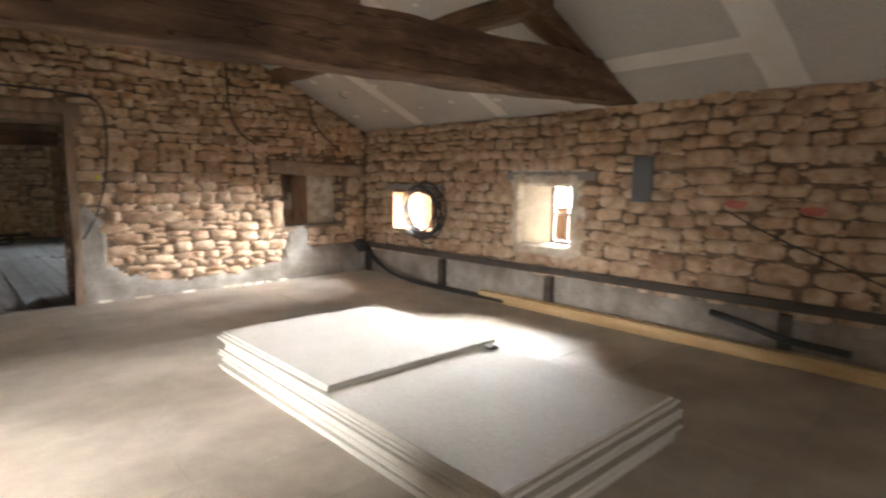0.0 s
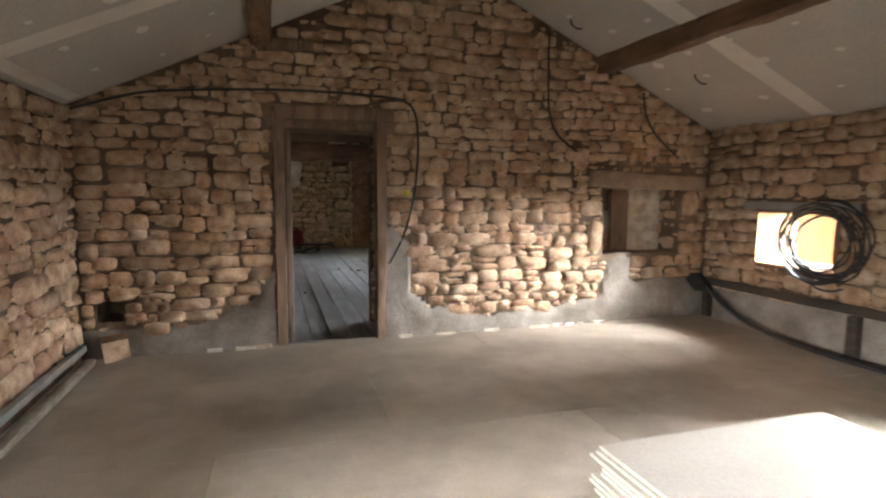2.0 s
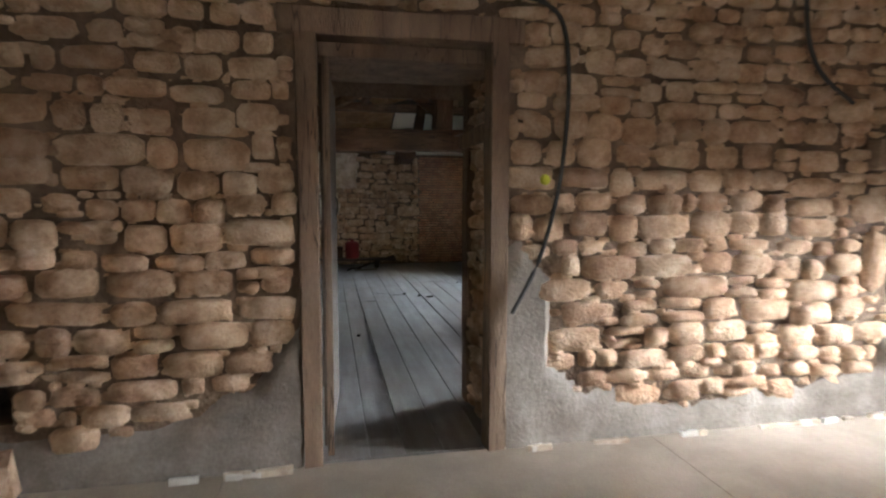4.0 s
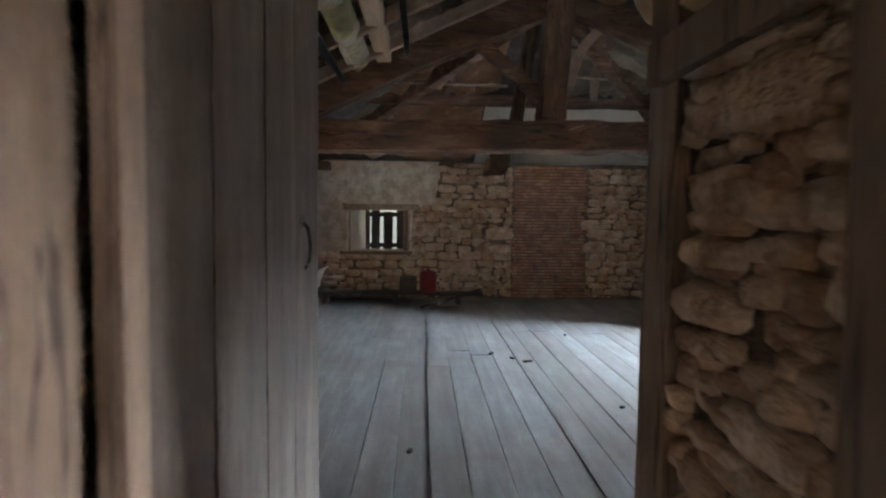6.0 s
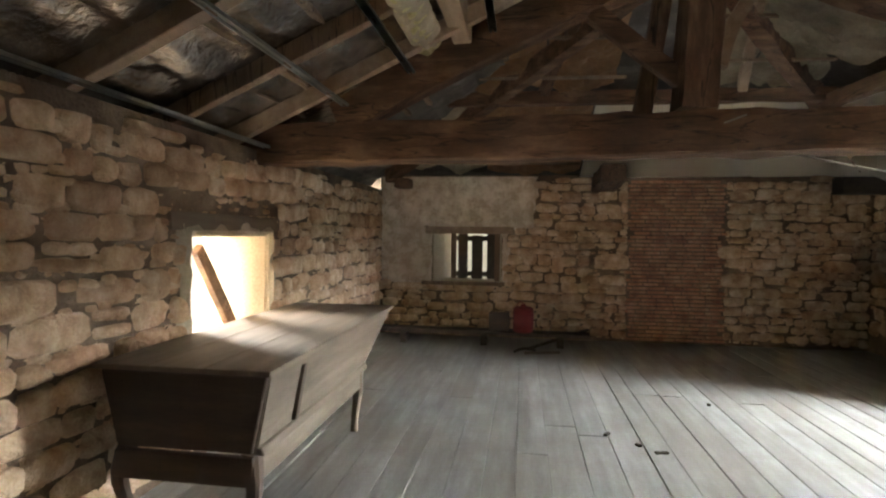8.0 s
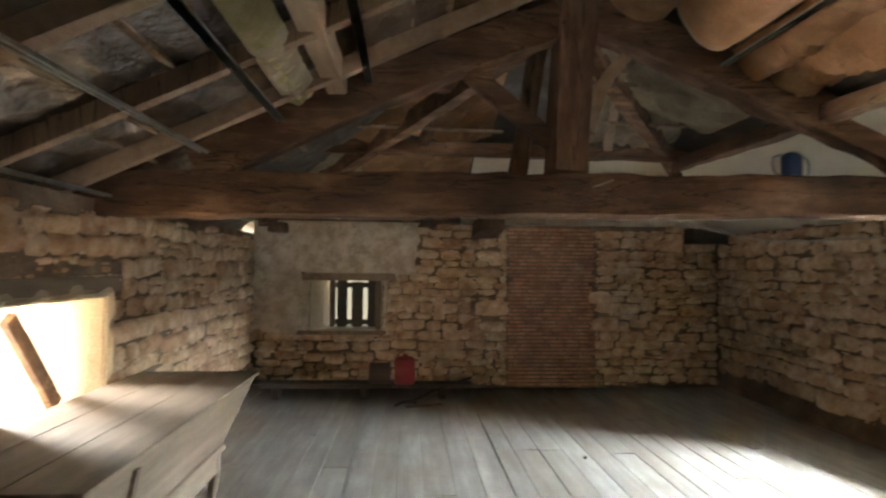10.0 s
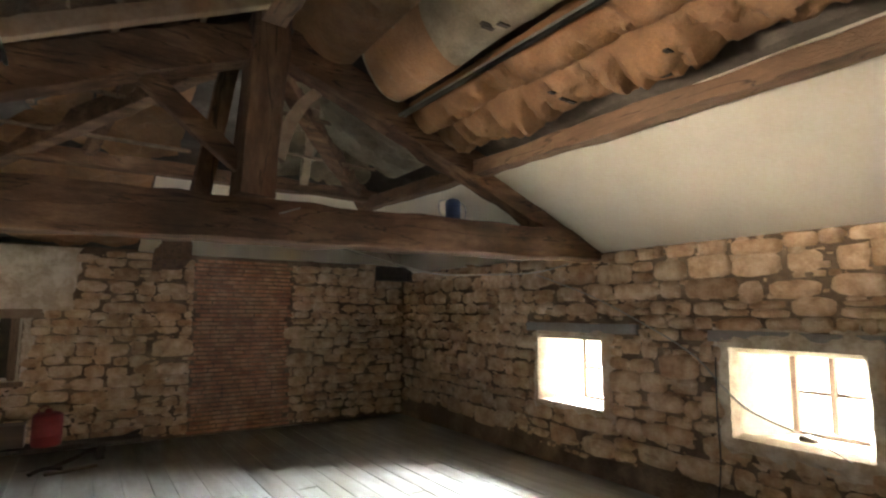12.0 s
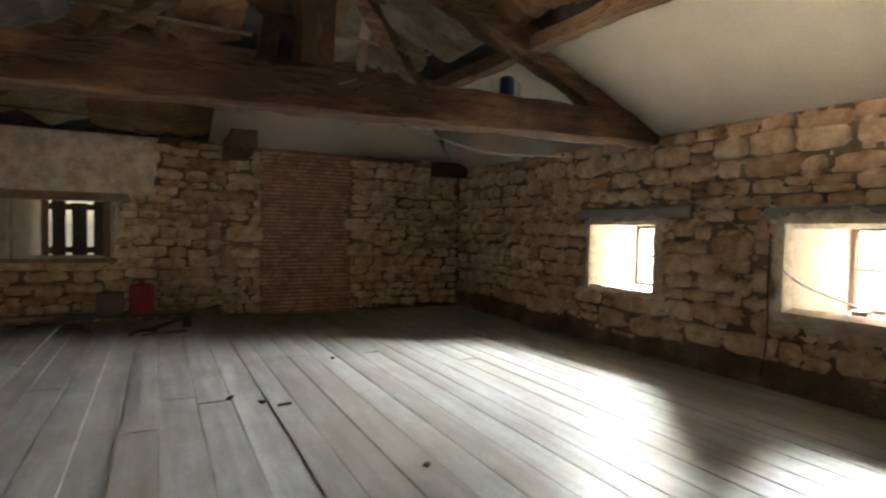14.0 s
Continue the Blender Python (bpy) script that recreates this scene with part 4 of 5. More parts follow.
for k, (y0, y1) in enumerate(zip(BAYS, BAYS[1:])):
    bm = bmesh.new()
    rows = []
    nx, ny = 90, max(8, int((y1 - y0) / 0.05))
    for i in range(nx + 1):
        x = -1.45 + 3.15 * i / nx
        row = []
        for j in range(ny + 1):
            t = j / ny
            y = y0 + 0.02 + (y1 - y0 - 0.04) * t
            fold = 1 - 2.2 * abs(noise.noise(Vector((x * 4.5 + 0.4 * math.sin(y * 3), y * 1.1, k))))
            fine = noise.noise(Vector((x * 16, y * 5, k + 7)))
            row.append((x, y, lw(x) + 0.115 - 0.03 * math.sin(math.pi * t) + 0.05 * fold * math.sin(math.pi * t) ** 0.5 + 0.02 * fine))
        rows.append(row)
    grid_slope(bm, rows)
    smooth(tagged(part("foil_sheet", bm, FOIL), "crumpled silver foil membrane under the roof tiles", "membrane"))


def rail(p0, p1, label="galvanised ceiling rail screwed below the roof"):
    """An open C-shaped metal rail."""
    p0, p1 = Vector(p0), Vector(p1)
    bm = bmesh.new()
    prof = [(-0.009, 0.0), (-0.024, 0.0), (-0.024, 0.018), (0.024, 0.018), (0.024, 0.0), (0.009, 0.0)]
    d = (p1 - p0).normalized()
    s = d.cross(Vector((0, 0, 1))).normalized()
    u = s.cross(d)
    A = [bm.verts.new(p0 + s * a - u * (0.018 - b)) for a, b in prof]
    B = [bm.verts.new(p1 + s * a - u * (0.018 - b)) for a, b in prof]
    for k in range(5):
        bm.faces.new((A[k], A[k + 1], B[k + 1], B[k]))
    bmesh.ops.solidify(bm, geom=bm.faces[:], thickness=0.0015)
    return tagged(part("ceiling_rail", bm, STEEL), label, "metal rail")


rail((-0.70, 8.5, 2.28), (-0.68, 12.32, 2.29))
rail((-1.28, 8.5, 2.01), (-1.27, 12.32, 2.00))
rail((-0.22, 8.5, 2.50), (-0.20, 12.25, 2.50))
rail((0.36, 8.5, 2.76), (0.36, 12.25, 2.76))
rail((2.74, 8.5, 2.93), (2.70, 12.2, 2.93))


def quilt(name, label, x0, x1, y0, y1, fn, mat, seed, bulge, crease, bands=(), pinch=0.0):
    """A bulging insulation batt along y under a slope: pinched across by folds, sagging between them."""
    bm = bmesh.new()
    ny, nx = max(6, int((y1 - y0) / 0.03)), 18
    rows = []
    seams, at_ = [], y0
    prng = random.Random(seed + 50)
    while at_ < y1:
        at_ += prng.uniform(0.13, 0.34)
        seams.append((at_, prng.uniform(0.5, 1.0), prng.uniform(-0.5, 0.5)))
    for i in range(ny + 1):
        y = y0 + (y1 - y0) * i / ny
        row = []
        for j in range(nx + 1):
            t = j / nx
            nip = max(dep * math.exp(-((y + sk * (t - 0.5) * 0.3 - sy) / 0.035) ** 2) for sy, dep, sk in seams)
            x = x0 + (x1 - x0) * t
            arch = math.sin(math.pi * t) ** 0.6
            skew = y + 0.35 * (x - x0) + 0.10 * noise.noise(Vector((x * 4, y * 2, seed + 9)))
            fold = 1 - abs(noise.noise(Vector((x * 2.2, skew * 7.0, seed)))) * 2.4
            fold2 = 1 - abs(noise.noise(Vector((x * 6, skew * 16.0, seed + 5)))) * 2.4
            wr = crease * (0.55 * max(-0.4, fold) ** 3 + 0.22 * fold2) + crease * 0.6 * noise.noise(Vector((x * 3, y * 2.5, seed + 2)))
            sag = bulge * arch * (1 - pinch * nip) * (1 + 0.35 * noise.noise(Vector((y * 1.8, seed, 0))))
            row.append((x + 0.35 * wr * (t - 0.5), y, fn(x, y) - sag + wr * arch))
        rows.append(row)
    grid_slope(bm, rows)
    bmesh.ops.solidify(bm, geom=bm.faces[:], thickness=-0.02)
    ob = smooth(tagged(part(name, bm, mat), label, "insulation"))
    for a, b, m in bands:
        bm = bmesh.new()
        grid_slope(bm, [[(x, y, z - 0.004) for x, y, z in rows[min(ny, max(0, round((yy - y0) / (y1 - y0) * ny)))]] for yy in [a + (b - a) * q / 14 for q in range(15)]])
        smooth(part("paper_band", bm, m, ob, "brown paper band"))
    return ob


def print_mark(batt, x0, x1, y0, y1, seed):
    """Dark printed strokes on a batt's underside, laid on its own surface."""
    me = batt.data
    rng = random.Random(seed)
    pts = [v.co for v in me.vertices if x0 < v.co.x < x1 and y0 < v.co.y < y1]
    if not pts:
        return
    for k in range(3):
        bm = bmesh.new()
        x, y = rng.uniform(x0, x1), rng.uniform(y0, y1)
        z = min((p for p in pts), key=lambda p: (p.x - x) ** 2 + (p.y - y) ** 2).z
        add_box(bm, x - 0.035, x + 0.035, y - 0.014, y + 0.014, z - 0.012, z - 0.003)
        part("print_mark", bm, RAILW, batt, "dark printed strokes")


rr = lambda x, y: 2.10 + 0.46 * (XR - x)
q1 = quilt("insulation_batt", "wrinkled brown kraft-faced insulation batt", 3.00, 3.30, 8.5, 12.25, rr, KRAFT, 1, 0.17, 0.10, (), 0.42)
q2 = quilt("insulation_batt", "brown kraft-faced insulation batt", 2.76, 3.02, 8.5, 12.25, rr, KRAFT, 2, 0.14, 0.08, (), 0.12)
q3 = quilt("insulation_batt", "pale printed insulation batt beneath the ridge", 2.28, 2.68, 8.5, 12.0, rr, KRAFTP, 3, 0.22, 0.025, [(11.25, 11.98, KRAFT), (9.2, 9.5, KRAFT)])
q4 = quilt("insulation_batt", "brown kraft-faced insulation batt", 1.86, 2.30, 8.5, 12.25, rr, KRAFT, 4, 0.12, 0.06)
for q, x0, x1, y0, y1, sd in ((q1, 3.08, 3.2, 10.9, 11.02, 1), (q1, 3.08, 3.2, 10.2, 10.32, 2), (q3, 2.42, 2.56, 10.75, 10.9, 3), (q3, 2.42, 2.56, 10.0, 10.15, 4)):
    print_mark(q, x0, x1, y0, y1, sd)
quilt("insulation_roll", "yellow mineral wool strip hanging under the roof", -0.14, 0.04, 9.2, 12.1, lambda x, y: lw(x) + 0.06, WOOL, 5, 0.10, 0.07, [(11.2, 12.05, KRAFTP), (10.2, 10.7, KRAFTP)])
hp = lambda x, y: 2.17 + 0.386 * (YF - y)
for k, (x0, x1, y0, y1, mt, lb) in enumerate(((0.0, 0.75, 12.9, 14.05, KRAFT, "brown kraft insulation panel on the hipped end"), (0.78, 1.42, 12.8, 14.05, KRAFT, "brown kraft insulation panel on the hipped end"),
                                             (1.95, 2.6, 12.8, 14.05, KRAFTP, "pale printed insulation panel on the hipped end"), (2.62, 3.3, 13.2, 14.05, KRAFTP, "pale printed insulation panel on the hipped end"),
                                             (-0.9, 0.1, 14.2, 15.6, KRAFTP, "dusty pale insulation panel low on the hipped end"), (0.12, 1.28, 14.2, 15.7, KRAFT, "dusty brown insulation panel low on the hipped end"))):
    quilt("insulation_batt", lb, x0, x1, y0, y1, hp, mt, 20 + k, 0.10, 0.12, (), 0.3)
quilt("insulation_batt", "brown kraft-faced batt behind the truss", 2.4, 3.3, 12.5, 13.4, rr, KRAFTP, 31, 0.09, 0.10, (), 0.3)

# laths and jack rafters on the hipped end
for k, (x0, x1, y) in enumerate(((0.1, 1.5, 13.75), (0.5, 1.45, 13.25), (1.9, 3.2, 13.6), (2.0, 2.9, 13.1), (-0.7, 1.2, 14.75), (-0.9, 1.25, 15.3))):
    beam("lath", "thin grey lath nailed across the hipped roof end", (x0, y, hp(x0, y) - 0.125), (x1, y + 0.05, hp(x1, y + 0.05) - 0.115), 0.05, 0.022, (PINK, POSTW)[k % 2], 140 + k, rough=0.004, category="lath")
for k, x in enumerate((0.76, 2.62)):
    beam("jack_rafter", "crooked round rafter rising under the hipped end", (x, 14.1, hp(x, 14.1) - 0.06), (x + (0.25 if x < 1.7 else -0.3), 13.0, hp(x, 13.0) - 0.08), 0.08, 0.09, (BEAMY, PINK)[k], 150 + k, rough=0.02, category="rafter")

# blue lantern on the tie beam
lantern = thing("lantern", "blue enamel storm lantern standing on the tie beam", "lantern", at=(3.22, 12.26, 2.205))
smooth(part("body", lathe([(0.055, 0), (0.062, 0.01), (0.062, 0.13), (0.05, 0.15), (0.03, 0.16)], 20), BLUE, lantern))
part("carry_wire", tube([(-0.075, 0, 0.01), (-0.125, 0, 0.03), (-0.13, 0, 0.12), (-0.07, 0, 0.145)], 0.007), STEEL, lantern)
part("carry_wire", tube([(0.075, 0, 0.01), (0.115, 0, 0.0), (0.12, 0, 0.10), (0.06, 0, 0.145)], 0.006), STEEL, lantern)

# loose wires
tagged(part("hanging_wire", tube([(2.35, 12.44, 1.93), (2.66, 12.45, 1.865), (3.16, 12.45, 1.775), (3.7, 12.45, 1.79), (4.25, 12.45, 1.83), (4.7, 12.45, 1.93)], 0.006), CABLEG), "slack grey wire hung below the tie beam", "wire")
tagged(part("hanging_wire", tube([(0.9, 12.245, 1.98), (1.3, 12.235, 2.0), (1.7, 12.23, 2.06), (1.95, 12.17, 2.14)], 0.005), CABLEG), "thin grey wire stapled along the tie beam", "wire")
tagged(part("wall_cable", tube([(4.70, 12.9, 1.85), (4.72, 12.2, 1.62), (4.72, 11.6, 1.36), (4.72, 11.2, 1.15), (4.73, 11.0, 0.95), (4.66, 10.75, 0.80), (4.70, 10.4, 0.68), (4.72, 10.2, 0.58)], 0.006), CABLEG), "slack grey cable drooping across the wall and window", "cable")
tagged(part("wall_cable", tube([(4.71, 11.02, 1.15), (4.715, 11.03, 0.8), (4.71, 11.02, 0.4), (4.70, 11.05, 0.1)], 0.006), BLACK), "thin dark cable running down the stone wall", "cable")

# ---- kneading chest under the opening ----
chest = thing("kneading_chest", "long wooden kneading chest with tapered ends on shaped legs", "chest", at=(-0.86, 11.6, 0))


def hexa(bottom, top, bevel=0.006):
    """A block between two rectangles (x0, x1, y0, y1, z)."""
    bm = bmesh.new()
    v = [bm.verts.new((x, y, q[4])) for q in (bottom, top) for x, y in ((q[0], q[2]), (q[1], q[2]), (q[1], q[3]), (q[0], q[3]))]
    for f in ((3, 2, 1, 0), (4, 5, 6, 7), (0, 1, 5, 4), (1, 2, 6, 5), (2, 3, 7, 6), (3, 0, 4, 7)):
        bm.faces.new([v[i] for i in f])
    if bevel:
        bmesh.ops.bevel(bm, geom=bm.edges[:], offset=bevel, segments=2, affect="EDGES")
    return bm


part("trough", hexa((-0.30, 0.34, -0.95, 0.62, 0.43), (-0.37, 0.41, -0.96, 1.13, 0.775)), CHEST, chest)
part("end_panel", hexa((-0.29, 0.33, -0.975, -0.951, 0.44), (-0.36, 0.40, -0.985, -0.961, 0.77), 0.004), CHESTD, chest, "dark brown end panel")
for k, (x0, x1) in enumerate(((-0.395, -0.14), (-0.137, 0.13), (0.133, 0.425))):
    part("lid_board", box(x0, x1, -1.0, 1.165, 0.776, 0.80, 0.005), CHEST, chest)
part("front_rail", box(0.30, 0.345, -0.96, 0.60, 0.30, 0.425, 0.008), CHEST, chest)
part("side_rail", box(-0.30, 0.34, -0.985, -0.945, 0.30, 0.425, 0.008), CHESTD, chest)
part("side_rail", box(-0.30, 0.34, 0.56, 0.60, 0.30, 0.425, 0.008), CHEST, chest)
part("front_moulding", hexa((0.335, 0.375, -0.95, 0.62, 0.425), (0.335, 0.362, -0.95, 0.62, 0.46), 0.004), CHEST, chest)
part("panel_strip", hexa((0.349, 0.372, -0.62, -0.58, 0.47), (0.395, 0.418, -0.62, -0.58, 0.74), 0.003), CHESTD, chest)
for sx, sy in ((0.31, -0.93), (-0.27, -0.93), (0.31, 0.56), (-0.27, 0.56)):
    bend = 0.05 if sy < 0 else 0.02
    side = 1 if sx > 0 else -1
    bm = bmesh.new()
    rings = []
    for i in range(9):
        t = i / 8
        z = 0.43 * (1 - t)
        r = 0.038 * (1 - 0.55 * t) + (0.008 if t > 0.92 else 0)
        ox = side * bend * math.sin(t * math.pi * 1.6) * 0.5
        oy = (-1 if sy < 0 else 1) * bend * math.sin(t * math.pi * 1.6) * 0.5
        rings.append([bm.verts.new((sx + ox + r * a, sy + oy + r * b, z)) for a, b in ((-1, -0.6), (-0.6, -1), (0.6, -1), (1, -0.6), (1, 0.6), (0.6, 1), (-0.6, 1), (-1, 0.6))])
    for A, B in zip(rings, rings[1:]):
        for k in range(8):
            bm.faces.new((A[k], B[k], B[(k + 1) % 8], A[(k + 1) % 8]))
    bm.faces.new(rings[0])
    bm.faces.new(list(reversed(rings[-1])))
    bmesh.ops.recalc_face_normals(bm, faces=bm.faces[:])
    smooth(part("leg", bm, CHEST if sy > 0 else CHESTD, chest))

# ---- along the far wall ----
bench = thing("low_plank_bench", "low weathered plank on short feet along the far wall", "bench", at=(0.1, 15.35, 0))
smooth(part("plank", timber((-1.3, 0, 0.17), (1.3, 0, 0.15), 0.26, 0.045, 90, 0.006), RAILW, bench))
for x in (-1.0, 0.02, 0.95):
    part("foot", box(x - 0.04, x + 0.04, -0.1, 0.1, 0.0, 0.14, 0.008), RAILW, bench)
can = thing("red_canister", "dusty red metal canister on the low plank", "canister", at=(0.60, 15.28, 0.187))
smooth(part("body", lathe([(0.115, 0), (0.125, 0.012), (0.125, 0.09), (0.129, 0.10), (0.125, 0.11), (0.125, 0.20), (0.129, 0.21), (0.125, 0.22), (0.12, 0.285), (0.09, 0.305)], 28), RED, can))
part("cap", lathe([(0.03, 0.305), (0.03, 0.335), (0.025, 0.34)], 14), RED, can)
part("handle", tube([(-0.08, 0, 0.295), (-0.07, 0, 0.345), (-0.03, 0, 0.365), (0.0, 0, 0.35)], 0.006), RED, can)
# A dark block put where only a faint reddish shadow lies.
shade_shape = tagged(part("shadow_block", box(0.18, 0.43, 15.26, 15.44, 0.187, 0.40, 0.01), CHESTD), "dark brown block for the shadow beside the red canister", "box")
pick = thing("pickaxe", "old pickaxe lying with its handle against the wall", "pickaxe", at=(0.8, 15.0, 0))
smooth(part("handle", timber((-0.15, 0.0, 0.03), (0.60, 0.55, 0.19), 0.034, 0.03, 91, 0.003), RAILW, pick))
part("head", tube([(-0.30, -0.08, 0.012), (-0.22, -0.03, 0.035), (-0.14, 0.0, 0.035), (-0.05, -0.01, 0.02)], 0.018), IRON, pick)
tagged(smooth(part("offcut", timber((0.62, 14.86, 0.013), (1.02, 14.98, 0.013), 0.05, 0.025, 92, 0.002), CHEST)), "pale wood offcut lying on the planks", "offcut")
for k, (x, y, a, l) in enumerate(((1.174, 12.37, 60, 0.09), (1.47, 12.09, 10, 0.13), (1.35, 12.2, 130, 0.06), (1.9, 10.9, 40, 0.05), (2.1, 13.2, 80, 0.05), (0.45, 10.2, 70, 0.06))):
    d = Vector((math.cos(radians(a)), math.sin(radians(a)), 0)) * l * 0.32
    tagged(part("wood_chip", timber(Vector((x, y, 0.008)) - d, Vector((x, y, 0.008)) + d, 0.025, 0.014, 93 + k, 0.003, 4), RAILW), "small dark wood chip on the planks", "debris", "debris on the planks")
# The dark stain in this corner is built as an added block.
tagged(part("corner_stain", box(4.28, 4.76, 15.55, 15.80, 1.90, 2.10, 0.02), RAILW), "dark block for the stain in the upper corner", "timber block")
tagged(smooth(part("beam_stub", timber((1.60, 15.0, 2.10), (1.60, 15.95, 2.03), 0.30, 0.2, 95, 0.015), BEAMY)), "dark beam end resting on the far wall", "beam end")
tagged(smooth(part("beam_stub", timber((-1.0, 15.55, 2.04), (-1.0, 15.95, 2.04), 0.2, 0.12, 96, 0.015), BEAMY)), "dark beam end in the corner of the wall", "beam end")

# ---- first room: boards, pipes, cables ----
rng = random.Random(5)
z = 0.0
for i in range(13):
    th = 0.0195
    dx, dy = rng.uniform(-0.022, 0.022), rng.uniform(-0.03, 0.03)
    short = i in (5,)
    y0, y1 = (1.90, 4.62)
    mdl = "pale plasterboard sheet in a low flat stack on the floor"
    ob = part("plasterboard_sheet", box(-0.69, 0.69, -(y1 - y0) / 2, (y1 - y0) / 2, 0, th - 0.0025, 0.002, 1), SHEET)
    ob.matrix_basis = pose(2.07 + dx, (y0 + y1) / 2 + dy, z + 0.001, 0, 0, rng.uniform(-0.5, 0.5))
    tagged(ob, mdl, "plasterboard", "stack of plasterboard")
    z += th
for i in range(2):
    ob = part("plasterboard_sheet", box(-0.67, 0.67, -0.72, 0.72, 0, 0.0155, 0.002, 1), SHEET)
    ob.matrix_basis = pose(2.06 + 0.012 * i, 3.91, z + 0.001, 0, 0, 0.6 - 0.5 * i)
    tagged(ob, "short pale plasterboard sheet on top of the stack", "plasterboard", "stack of plasterboard")
    z += 0.017
tagged(part("spacer_block", box(2.60, 2.67, 3.10, 3.17, 0.2545, 0.275, 0.004), RAILW), "small dark wood block on the plasterboard", "block")

tagged(smooth(part("wall_rail", timber((4.70, 7.62, 0.42), (4.70, 0.2, 0.46), 0.055, 0.075, 101, 0.005), RAILW)), "dark timber rail fixed low along the wall", "rail")
for k, y in enumerate((7.55, 5.9, 4.2, 1.95)):
    tagged(part("rail_bracket", box(4.68, 4.76, y - 0.045, y + 0.045, 0.02, 0.375, 0.008), RAILW), "dark upright bracket under the wall rail", "bracket", "brackets of the wall rail")
tagged(smooth(part("rail_end", timber((4.60, 7.50, 0.36), (4.62, 7.66, 0.46), 0.16, 0.10, 102, 0.02), BLACK)), "black plastic bundle at the end of the rail", "bundle")
tagged(part("floor_pipe", tube([(4.60, 7.45, 0.38), (4.56, 7.1, 0.2), (4.55, 6.6, 0.07), (4.54, 6.0, 0.035), (4.55, 5.3, 0.035), (4.56, 4.7, 0.035)], 0.022), BLACK), "black plastic pipe drooping to the floor", "pipe")
tagged(part("floor_pipe", tube([(4.66, 7.40, 0.30), (4.64, 6.9, 0.08), (4.64, 6.2, 0.03), (4.65, 5.2, 0.03)], 0.02), BLACK), "black plastic pipe lying along the wall", "pipe")
tagged(part("floor_pipe", tube([(4.68, 2.5, 0.30), (4.64, 2.2, 0.26), (4.62, 1.9, 0.20), (4.62, 1.5, 0.18)], 0.03), BLACK), "black plastic pipe slung under the rail", "pipe")
tagged(smooth(part("yellow_timber", timber((4.60, 5.08, 0.055), (4.63, 0.4, 0.055), 0.10, 0.105, 103, 0.004), TIMBER)), "long yellow sawn timber on the floor", "timber")
coil = thing("cable_coil", "coil of black corrugated conduit hung by the opening", "cable coil", at=(4.64, 6.22, 0.98))
for k in range(11):
    r = 0.26 + 0.075 * abs(math.sin(k * 2.3))
    n = 40
    cy, cz = -0.07 * math.sin(k * 1.7) - 0.03, 0.05 * math.sin(k * 2.9)
    part("loop", tube([(0.010 * k - 0.06 + 0.02 * math.sin(3 * a + k), r * 1.12 * math.cos(a) + cy + 0.02 * math.sin(2 * a + k), r * math.sin(a) + cz) for a in [2 * math.pi * i / n for i in range(n)]], 0.0095, True, 6), BLACK, coil)
part("tail", tube([(0.0, 0.1, -0.30), (0.0, 0.0, -0.40), (0.02, -0.12, -0.42), (0.0, -0.25, -0.38)], 0.010), BLACK, coil)
tagged(part("wall_panel", box(4.72, 4.765, 3.11, 3.30, 1.20, 1.62, 0.006), GREYBOX), "slate-grey electrical back plate on the stones", "panel")


def mark(y, z, seed):
    bm = bmesh.new()
    c = bm.verts.new((0, 0, 0))
    ring = []
    for i in range(18):
        a = 2 * math.pi * i / 18
        k = 1 + 0.45 * noise.noise(Vector((math.cos(a) * 2, math.sin(a) * 2, seed)))
        ring.append(bm.verts.new((0, 0.085 * k * math.cos(a), 0.035 * k * math.sin(a))))
    for i in range(18):
        bm.faces.new((c, ring[i], ring[(i + 1) % 18]))
    ob = part("paint_mark", bm, REDMARK)
    ob.matrix_basis = pose(4.726, y, z)
    return tagged(ob, "red sprayed paint mark on the stones", "paint mark", "red marks on the wall")


mark(2.38, 1.21, 1)
mark(1.84, 1.18, 2)
tagged(part("wall_cable", tube([(4.71, 2.45, 1.16), (4.71, 2.1, 0.98), (4.71, 1.7, 0.82), (4.70, 1.3, 0.66), (4.70, 0.8, 0.52)], 0.007), BLACK), "thin black cable slanting down the stones", "cable")

GY = 7.655
for pts, r, lb in (
        ([(-1.45, GY, 2.03), (-1.0, GY, 2.17), (-0.62, GY, 2.22), (0.0, GY, 2.26), (0.5, GY, 2.27), (1.0, GY, 2.255), (1.22, GY, 2.23), (1.33, GY, 2.12), (1.36, GY, 1.85), (1.345, GY, 1.55), (1.31, GY, 1.30), (1.22, GY, 0.98), (1.08, GY - 0.01, 0.72)], 0.0115, "black conduit looped over the door and down"),
        ([(2.70, GY, 2.98), (2.70, GY, 2.6), (2.72, GY, 2.21), (2.82, GY, 1.98), (3.05, GY, 1.82)], 0.012, "black conduit hanging down the gable"),
        ([(3.83, GY, 2.45), (3.88, GY, 2.2), (4.05, GY, 1.98), (4.32, GY, 1.78)], 0.011, "black conduit hanging from the slope")):
    tagged(part("conduit", tube(pts, r), BLACK), lb, "conduit")
tagged(smooth(part("junction_cap", lathe([(0.024, 0), (0.028, 0.008), (0.022, 0.026), (0.010, 0.032)], 9), YELLOW)), "bright yellow plastic cap on the cable", "cap").matrix_basis = pose(1.25, 7.672, 1.385, 90, 0, 0)
tagged(smooth(part("wood_insert", timber((-0.05, 7.70, 2.64), (0.42, 7.70, 2.66), 0.08, 0.11, 104, 0.008), POSTW)), "old timber let into the gable stones", "timber")
